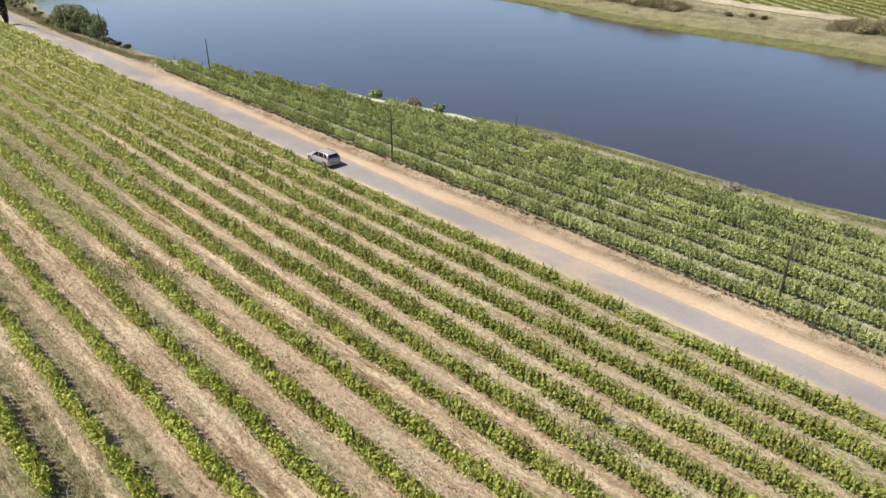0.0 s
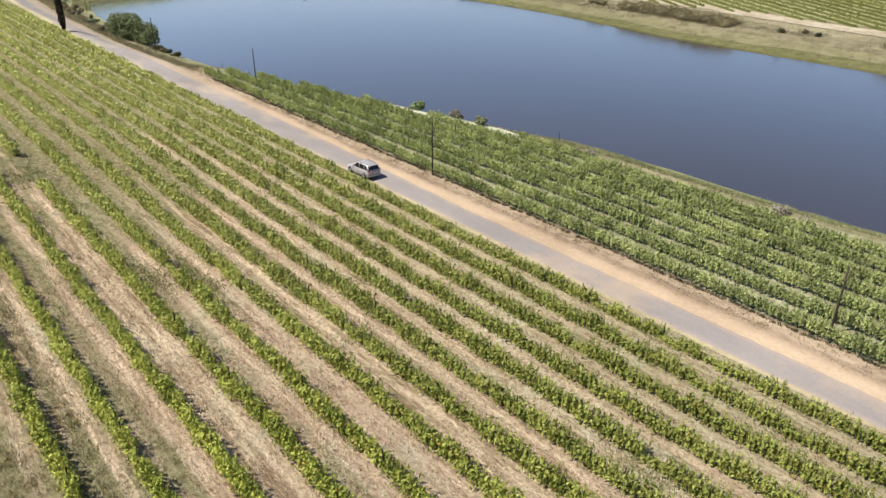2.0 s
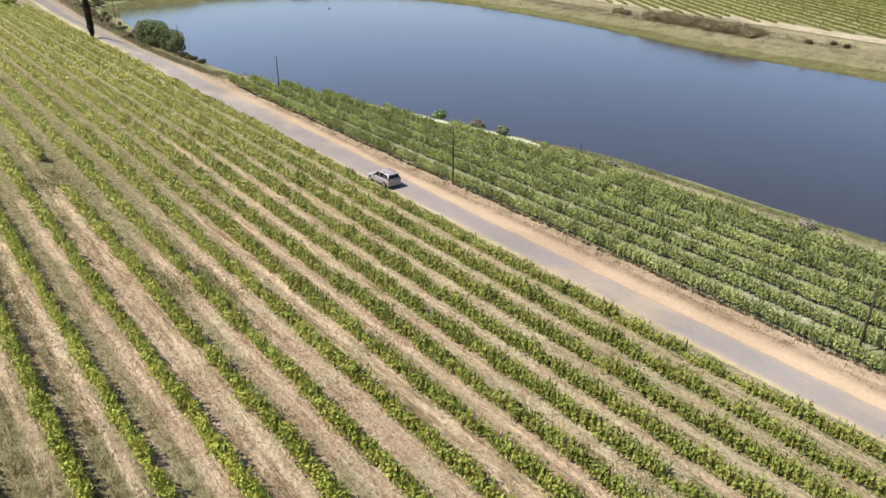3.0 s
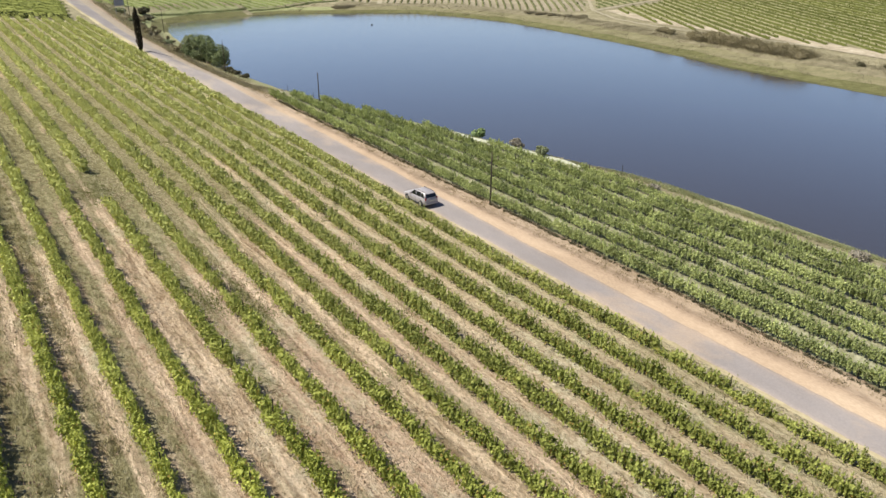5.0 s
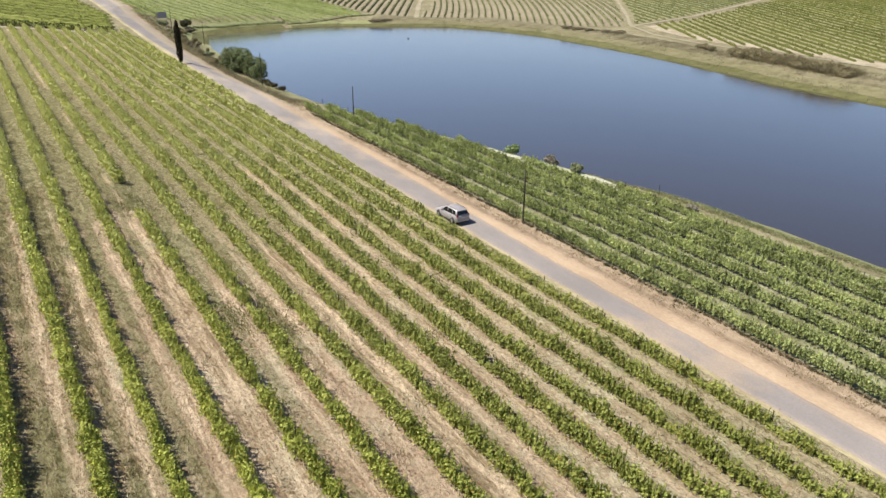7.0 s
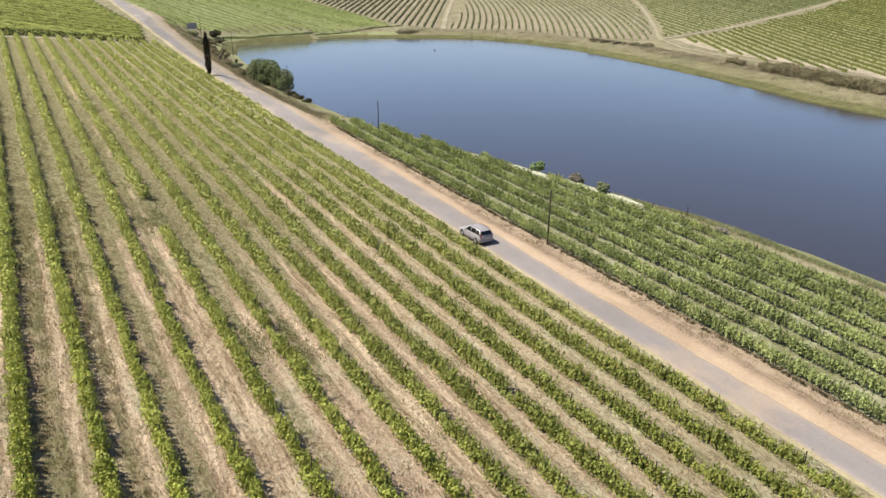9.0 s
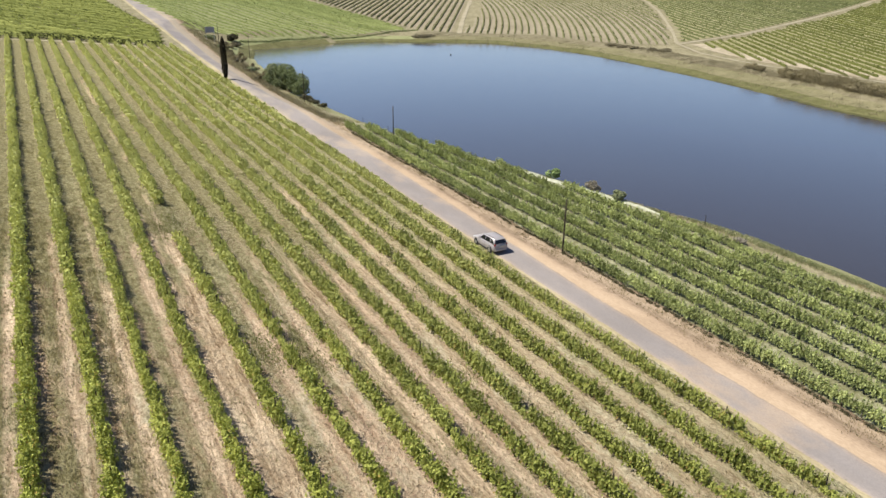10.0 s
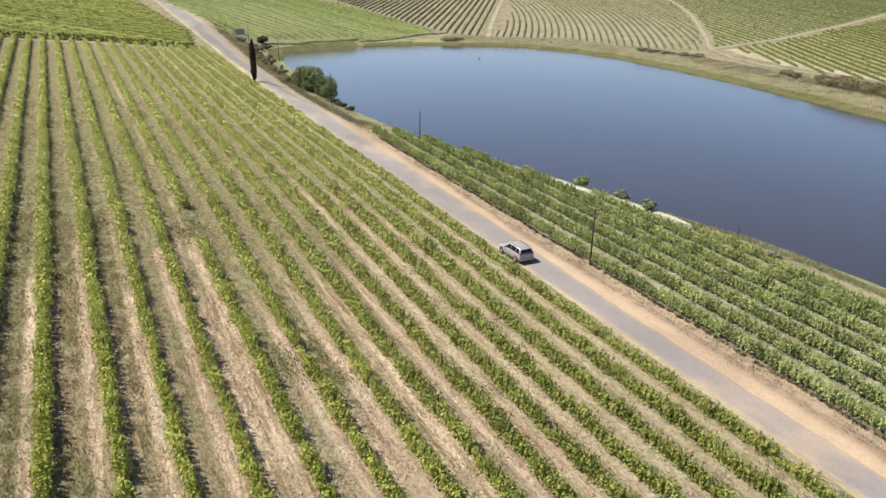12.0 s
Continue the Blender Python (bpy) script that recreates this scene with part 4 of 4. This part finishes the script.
def road_sign(x, y):
    base = new("road_sign")
    base.location = (x, y, ground_height(x, y))
    for dx in (-1.2, 1.2):
        v, f = post_verts(dx, 0, 0.06, -0.2, 4.5)
        part("post", mesh("post", v, f, M_METAL), base)
    bm = bmesh.new()
    bmesh.ops.create_cube(bm, size=1.0)
    bmesh.ops.scale(bm, vec=(2.8, 0.07, 1.8), verts=bm.verts)
    bmesh.ops.bevel(bm, geom=bm.edges[:], offset=0.02, segments=1, affect="EDGES")
    part("board", from_bm("board", bm, finish(mat("sign_back", 0.45), (0.27, 0.265, 0.28))), base, Matrix.Translation((0, 0.08, 3.6)))
    return tagged(base, "blue-grey road sign board on two posts", "road sign")


M_METAL = finish(mat("galvanised_metal", 0.45, 0.5, 0.8), (0.42, 0.43, 0.45))
road_sign(54.2, 237.0)
utility_pole(55.5, 232.0, 7.0, 0, 0)
utility_pole(60.3, 216.0, 6.5, 0, 0)


# ---- weeds and grass ----
def tufts(name, places, blades, tall, spread_r, material, label, seed):
    """Many thin upright blades round the places."""
    rng = np.random.default_rng(seed)
    p = np.repeat(np.asarray(places, float), blades, axis=0)
    p = p + rng.normal(0, spread_r, p.shape)
    z = height(p[:, 0], p[:, 1]) + np.where(p[:, 0] < 38.2, 0.09, 0.02)
    n = len(p)
    h = tall * rng.uniform(0.5, 1.4, n)
    a = rng.uniform(0, 2 * np.pi, n)
    w = 0.012 + 0.02 * rng.random(n)
    lean = rng.normal(0, 0.35, (n, 2)) * h[:, None]
    b0 = np.c_[p[:, 0] - w * np.cos(a), p[:, 1] - w * np.sin(a), z]
    b1 = np.c_[p[:, 0] + w * np.cos(a), p[:, 1] + w * np.sin(a), z]
    t = np.c_[p[:, 0] + lean[:, 0], p[:, 1] + lean[:, 1], z + h]
    v = np.stack([b0, b1, t], 1).reshape(-1, 3)
    return tagged(new(name, mesh(name, v, np.arange(3 * n).reshape(-1, 3), material)), label, "weeds", kind="stuff")


rng = np.random.default_rng(77)
spots = []
for k in range(-4, 13):
    for y in np.arange(5, 130, 0.55):
        d = noise.noise((k * 1.7, y * 0.06, 4.0)) + 0.5 * noise.noise((k * 3.1, y * 0.3, 9.0))
        if rng.random() < 0.32 + 0.55 * d:
            spots.append((float(row_x(k + 0.45, y)) + rng.normal(0, 0.32), y))
tufts("row_weeds", spots, 30, 0.12, 0.28, M_REED, "dry grass and weeds between vine rows", 1)
spots = []
for k, a, b in [g[:3] for g in GAPS] + [(5.4, 40.0, 46.0), (4.5, 41.0, 46.0), (8.7, 11.0, 15.0), (11.6, 9.0, 12.0), (8.5, 36.0, 39.0), (10.5, 44.0, 46.0)]:
    spots += [(float(row_x(k, y)) + rng.normal(0, 0.5), y) for y in rng.uniform(a, b, int(6 * (b - a)))]
tufts("green_weeds", spots, 36, 0.15, 0.5, M_WEED, "green weeds in gaps of the vine rows", 2)
tufts("verge_grass", [(44.2 + rng.normal(0, 0.45) + (road_right(y) - 41.6), y) for y in rng.uniform(2, 150, 700)], 18, 0.15, 0.25, M_STRAW, "dry brown grass along the verge", 3)
# Dark tufts added as the shade line of a small step beside the vines.
tufts("ditch_weeds", [(44.98 + rng.normal(0, 0.06) + 0.1 * math.sin(y * 0.7), y) for y in rng.uniform(2, 104, 900)], 16, 0.2, 0.09, M_BRUSH, "dark tufts standing in for the shaded step along the vines", 14)
tufts("bank_reeds", [(vines_end(y) + 1.5 + abs(rng.normal(0, 1.0)), y) for y in rng.uniform(4, 112, 900)], 16, 0.2, 0.3, M_REED, "pale grass tufts along the lake bank", 4)
tufts("lakeside_grass", [(45.42 + 2.71 * (rng.integers(0, 7) + 0.5) + rng.normal(0, 0.3), y) for y in rng.uniform(2, 108, 1800)], 20, 0.14, 0.3, M_WEED, "short pale grass between lakeside vine rows", 5)
tufts("bank_scrub", [(road_right(y) + 2.0 + abs(rng.normal(0, 2.6)), y) for y in rng.uniform(108, 262, 1000)], 18, 0.45, 0.45, M_REED, "pale dry grass on the bank beside the road", 6)
tufts("bank_brush", [(road_right(y) + 2.0 + rng.uniform(0, 1.0) * (2.0 + 5.0 * float(ease(150, 200, y))), y) for y in rng.uniform(112, 262, 750)], 20, 0.55, 0.4, M_SCRUB, "brown twiggy brush on the bank beside the road", 15)
tufts("shore_weeds", [(vines_end(y) + 1.8 + abs(rng.normal(0, 1.3)), y) for y in np.minimum(rng.uniform(4, 54, 1300), rng.uniform(20, 112, 1300))], 18, 0.25, 0.3, M_PALE_WEED, "green grass along the lake bank", 9)
tufts("ditch_grass", [(x, float(np.interp(x, [67.7, 83.4, 115, 139], [247.5, 252.2, 256.0, 259.0])) + rng.normal(0, 0.35)) for x in rng.uniform(66, 139, 700)], 20, 0.45, 0.35, M_TREE, "dark green grass along a ditch behind the lake", 10)
far_spots = []
for _ in range(2600):
    x = rng.uniform(70, 172)
    y = rng.uniform(30, 262)
    d = float(lake_distance(np.array([x]), np.array([y]))[0])
    if 0.3 < d < 13 and (x > 140 or y > 236):
        far_spots.append((x, y))
tufts("far_bank_grass", far_spots, 40, 0.45, 0.7, M_SCRUB, "dry grass tufts on the far embankment", 11)
brush = []
for _ in range(650):
    y = rng.uniform(62, 176)
    x = float(np.interp(y, [60, 96, 128, 157, 176], [160.5, 166.5, 168.5, 173.0, 178.0])) + rng.uniform(-2.5, 4.0)
    brush.append((x, y))
tufts("embankment_brush", brush, 26, 0.35, 0.7, M_SCRUB, "brown dry brush below a farm track", 12)
hedge = []
for _ in range(420):
    y = rng.uniform(82, 116)
    hedge.append((float(np.interp(y, [82, 88, 96, 105, 118], [160.0, 160.2, 162.0, 164.5, 167.0])) + rng.uniform(0.0, 4.4), y))
for _ in range(300):
    y = rng.uniform(19, 48)
    hedge.append((157.5 + 0.12 * (47 - y) + rng.uniform(0.0, 5.0), y))
tufts("leafless_twigs", hedge, 50, 1.7, 0.8, M_TWIG, "upright brown twigs of leafless scrub", 13)
tufts("edge_weeds", [(rng.choice((-1.33, 1.53, 4.39)) + rng.normal(0, 0.45), y) for y in rng.uniform(18, 75, 600)], 20, 0.22, 0.3, M_REED, "dry olive weeds between vine rows", 8)


# ---- clods and prunings ----
def clods(name, count, x0, x1, y0, y1, size, material, label, seed):
    """Small three-sided lumps strewn over the soil."""
    rng = np.random.default_rng(seed)
    x, y = rng.uniform(x0, x1, count), rng.uniform(y0, y1, count)
    keep = np.sin(x * 1.9 + np.sin(y * 0.31) * 2) + np.sin(y * 0.47 + x * 0.6) + rng.normal(0, 0.9, count) > 0.2
    x, y = x[keep], y[keep]
    n = len(x)
    z = height(x, y) + np.where(x < 38.2, 0.09, 0.02)
    r = size * rng.uniform(0.4, 1.5, n)
    a = rng.uniform(0, 2 * np.pi, n)
    long = rng.uniform(1.0, 2.6, n)
    ring = []
    for k in range(3):
        b = a + k * 2.1
        ring.append(np.c_[x + r * np.cos(b), y + r * np.sin(b) * long, z - 0.03])
    top = np.c_[x + rng.normal(0, 0.2, n) * r, y, z + r * rng.uniform(0.4, 0.9, n)]
    v = np.stack([*ring, top], 1).reshape(-1, 3)
    i = 4 * np.arange(n)[:, None]
    f = np.concatenate([i + np.array([0, 1, 3]), i + np.array([1, 2, 3]), i + np.array([2, 0, 3])])
    return tagged(new(name, mesh(name, v, f, material)), label, "clods", kind="stuff")


M_CLOD = leaf("soil_clod", (0.19, 0.13, 0.085), (0.56, 0.42, 0.31))
clods("soil_clods", 40000, -6, 37, 3, 75, 0.055, M_CLOD, "loose soil clods and dry prunings between vine rows", 51)
clods("verge_stones", 1400, 43.2, 45.3, 3, 90, 0.06, M_CLOD, "small stones and clods on the road verge", 52)


def straw(name, count, material, label, seed):
    """Pale stalks and leaf litter lying flat between the vines, in drifts along the alleys."""
    rng = np.random.default_rng(seed)
    k, f, y = rng.integers(4, 13, count), rng.normal(0.5, 0.2, count), rng.uniform(4, 90, count)
    drift = np.sin(k * 2.4 + y * 0.13) + np.sin(k * 5.1 - y * 0.37) + 0.06 * k + rng.normal(0, 0.5, count)
    keep = (drift > 0.35) & (f > 0.12) & (f < 0.9)
    k, f, y = k[keep], f[keep], y[keep]
    x = row_x(k + f, y)
    n = len(x)
    z = height(x, y) + 0.125 + 0.03 * rng.random(n)
    a = rng.normal(math.pi / 2, 0.7, n)
    long, wide = rng.uniform(0.05, 0.13, n), rng.uniform(0.008, 0.018, n)
    d, w = np.c_[np.cos(a), np.sin(a)] * long[:, None], np.c_[-np.sin(a), np.cos(a)] * wide[:, None]
    p = np.c_[x, y]
    v = np.stack([np.c_[p - d - w, z], np.c_[p + d, z + 0.02], np.c_[p - d + w, z]], 1).reshape(-1, 3)
    return tagged(new(name, mesh(name, v, np.arange(3 * n).reshape(-1, 3), material)), label, "litter", kind="stuff")


straw("straw_litter", 70000, leaf("straw", (0.28, 0.23, 0.145), (0.55, 0.475, 0.36)), "pale straw and leaf litter between vine rows", 53)


# ---- the car ----
def loft(rings, caps=True):
    v, f, n = [], [], len(rings[0])
    for r in rings:
        v += r
    for i in range(len(rings) - 1):
        for k in range(n):
            a, b = i * n + k, i * n + (k + 1) % n
            f.append((a, b, b + n, a + n))
    if caps:
        f += [tuple(range(n))[::-1], tuple(range(len(v) - n, len(v)))]
    return v, f


def box_mesh(name, sx, sy, sz, material, bevel=0.02, segments=2):
    bm = bmesh.new()
    bmesh.ops.create_cube(bm, size=1.0)
    bmesh.ops.scale(bm, vec=(sx, sy, sz), verts=bm.verts)
    bmesh.ops.bevel(bm, geom=bm.edges[:], offset=bevel, segments=segments, affect="EDGES")
    return from_bm(name, bm, material, False)


def disc_mesh(name, r, depth, material, segments=24, bevel=0.02):
    bm = bmesh.new()
    bmesh.ops.create_cone(bm, cap_ends=True, segments=segments, radius1=r, radius2=r, depth=depth)
    bmesh.ops.rotate(bm, cent=(0, 0, 0), matrix=Matrix.Rotation(math.pi / 2, 3, "Y"), verts=bm.verts)
    bmesh.ops.bevel(bm, geom=[e for e in bm.edges if len(e.link_faces) == 2 and any(len(q.verts) > 6 for q in e.link_faces)], offset=bevel, segments=2, affect="EDGES")
    return from_bm(name, bm, material, False)


def build_car(x, y):
    paint = finish(mat("silver_paint", 0.38, 0.5, 0.3), (0.36, 0.328, 0.335))
    glass = finish(mat("tinted_glass", 0.06, 0.6), (0.012, 0.013, 0.016))
    black = finish(mat("black_rubber", 0.8), (0.018, 0.018, 0.018))
    trim = finish(mat("dark_trim", 0.6), (0.05, 0.05, 0.055))
    alloy = finish(mat("alloy", 0.35, 0.5, 0.9), (0.55, 0.55, 0.56))
    red = finish(mat("red_lamp", 0.2, 0.6), (0.302, 0.0144, 0.0108))
    clear = finish(mat("clear_lamp", 0.1, 0.6), (0.54, 0.547, 0.562))
    plate = finish(mat("plate", 0.5), (0.54, 0.518, 0.396))
    car = new("car")
    car.location = (x, y, ground_height(x, y) + 0.075)

    def ring(yy, w, zb, zs, crown):
        return [(-w * 0.88, yy, zb), (-w, yy, zb + 0.16), (-w * 1.01, yy, (zb + zs) / 2), (-w * 0.985, yy, zs - 0.10), (-w * 0.90, yy, zs), (-w * 0.45, yy, zs + crown), (0, yy, zs + crown * 1.3),
                (w * 0.45, yy, zs + crown), (w * 0.90, yy, zs), (w * 0.985, yy, zs - 0.10), (w * 1.01, yy, (zb + zs) / 2), (w, yy, zb + 0.16), (w * 0.88, yy, zb)]

    v, f = loft([ring(*q) for q in ((-2.12, 0.66, 0.42, 0.86, 0.0), (-2.08, 0.78, 0.30, 0.95, 0.0), (-1.9, 0.84, 0.24, 1.0, 0.0), (-1.3, 0.865, 0.2, 1.0, 0.0), (-0.3, 0.87, 0.19, 0.97, 0.0),
                                    (0.6, 0.87, 0.19, 0.95, 0.0), (1.05, 0.865, 0.2, 0.94, 0.03), (1.6, 0.85, 0.21, 0.83, 0.04), (1.92, 0.79, 0.23, 0.72, 0.04), (2.08, 0.68, 0.30, 0.63, 0.02), (2.13, 0.55, 0.36, 0.56, 0.0))])
    part("body", mesh("body", v, f, paint, True), car)

    def hoop(yy, wb, wt, zb, zt):
        return [(-wb, yy[0], zb), (-(wb + wt) / 2 * 1.02, (yy[0] + yy[1]) / 2, (zb + zt) / 2), (-wt, yy[1], zt - 0.05), (-wt * 0.86, yy[1], zt), (wt * 0.86, yy[1], zt), (wt, yy[1], zt - 0.05), ((wb + wt) / 2 * 1.02, (yy[0] + yy[1]) / 2, (zb + zt) / 2), (wb, yy[0], zb)]

    v, f = loft([hoop((-2.03, -1.78), 0.77, 0.60, 0.95, 1.43), hoop((-1.95, -1.66), 0.80, 0.63, 0.95, 1.50), hoop((-1.0, -0.95), 0.80, 0.65, 0.95, 1.54), hoop((0.0, -0.1), 0.80, 0.65, 0.93, 1.53),
                 hoop((0.85, 0.10), 0.79, 0.64, 0.93, 1.50), hoop((1.02, 0.26), 0.76, 0.60, 0.93, 1.45)])
    part("cabin", mesh("cabin", v, f, paint, True), car)

    def pane(name, pts, label=""):
        n = (Vector(pts[1]) - Vector(pts[0])).cross(Vector(pts[2]) - Vector(pts[0])).normalized()
        c = sum((Vector(q) for q in pts), Vector()) / len(pts)
        if n.dot(c - Vector((0, -0.4, 1.1))) < 0:
            n = -n
        top = [Vector(q) + n * 0.016 for q in pts]
        low = [Vector(q) - n * 0.03 for q in pts]
        k = len(pts)
        part(name, mesh(name, top + low, [tuple(range(k)), tuple(range(2 * k - 1, k - 1, -1))] + [(i, (i + 1) % k, (i + 1) % k + k, i + k) for i in range(k)], glass), car, None, label)

    for s in (-1, 1):
        pane("side_window", [(s * 0.795, 0.66, 1.0), (s * 0.795, -0.28, 1.0), (s * 0.672, -0.26, 1.44), (s * 0.675, 0.12, 1.43)], "dark tinted side window")
        pane("side_window", [(s * 0.80, -0.36, 1.01), (s * 0.80, -1.18, 1.02), (s * 0.675, -1.12, 1.45), (s * 0.672, -0.34, 1.44)], "dark tinted side window")
        pane("side_window", [(s * 0.80, -1.28, 1.05), (s * 0.79, -1.80, 1.10), (s * 0.668, -1.62, 1.42), (s * 0.675, -1.22, 1.44)], "dark tinted side window")
        part("tail_light", box_mesh("tail_light", 0.17, 0.12, 0.34, red, 0.03), car, Matrix.Translation((s * 0.70, -2.03, 0.86)), "red tail light")
        part("headlight", box_mesh("headlight", 0.34, 0.22, 0.16, clear, 0.04), car, pose(s * 0.62, 1.96, 0.63, 0, 0, -s * 22), "clear headlight")
        part("wing_mirror", box_mesh("wing_mirror", 0.20, 0.13, 0.14, paint, 0.04), car, Matrix.Translation((s * 0.93, 0.62, 1.0)))
        part("roof_rail", box_mesh("roof_rail", 0.04, 1.7, 0.04, trim, 0.012), car, Matrix.Translation((s * 0.56, -0.75, 1.555)))
        part("sill", box_mesh("sill", 0.06, 1.75, 0.12, trim, 0.02), car, Matrix.Translation((s * 0.85, -0.05, 0.24)))
        for yy in (-1.28, 1.30):
            wheel = part("wheel", disc_mesh("wheel", 0.40, 0.05, trim, 24, 0.01), car, Matrix.Translation((s * 0.845, yy, 0.34)), "dark wheel arch with wheel")
            part("tyre", disc_mesh("tyre", 0.31, 0.21, black, 28, 0.04), wheel, Matrix.Translation((-s * 0.045, 0, -0.03)), "black rubber tyre")
            part("rim", disc_mesh("rim", 0.20, 0.03, alloy, 20, 0.008), wheel, Matrix.Translation((s * 0.06, 0, -0.03)), "silver alloy rim")
        for yy in (-0.33, 0.72):
            part("door_seam", box_mesh("door_seam", 0.012, 0.012, 0.66, trim, 0.003, 1), car, Matrix.Translation((s * 0.876, yy, 0.62)))
        for yy in (-0.12, -1.02):
            part("door_handle", box_mesh("door_handle", 0.03, 0.16, 0.03, trim, 0.008), car, Matrix.Translation((s * 0.875, yy, 0.86)))
    pane("windscreen", [(-0.70, 0.93, 1.0), (0.70, 0.93, 1.0), (0.58, 0.26, 1.42), (-0.58, 0.26, 1.42)], "dark tinted windscreen")
    pane("rear_window", [(-0.66, -2.0, 1.04), (0.66, -2.0, 1.04), (0.56, -1.81, 1.39), (-0.56, -1.81, 1.39)], "dark tinted rear window")
    part("rear_bumper", box_mesh("rear_bumper", 1.56, 0.20, 0.26, paint, 0.07, 3), car, Matrix.Translation((0, -2.09, 0.44)))
    part("front_bumper", box_mesh("front_bumper", 1.40, 0.18, 0.24, paint, 0.07, 3), car, Matrix.Translation((0, 2.08, 0.40)))
    part("number_plate", box_mesh("number_plate", 0.50, 0.02, 0.12, plate, 0.006), car, Matrix.Translation((0, -2.13, 0.72)), "plain pale number plate")
    part("spoiler", box_mesh("spoiler", 1.05, 0.22, 0.035, paint, 0.014), car, pose(0, -1.84, 1.47, 12))
    car.scale = (0.95, 0.92, 0.95)
    return tagged(car, "silver estate car driving along the asphalt road", "car")


build_car(39.4, 56.8)
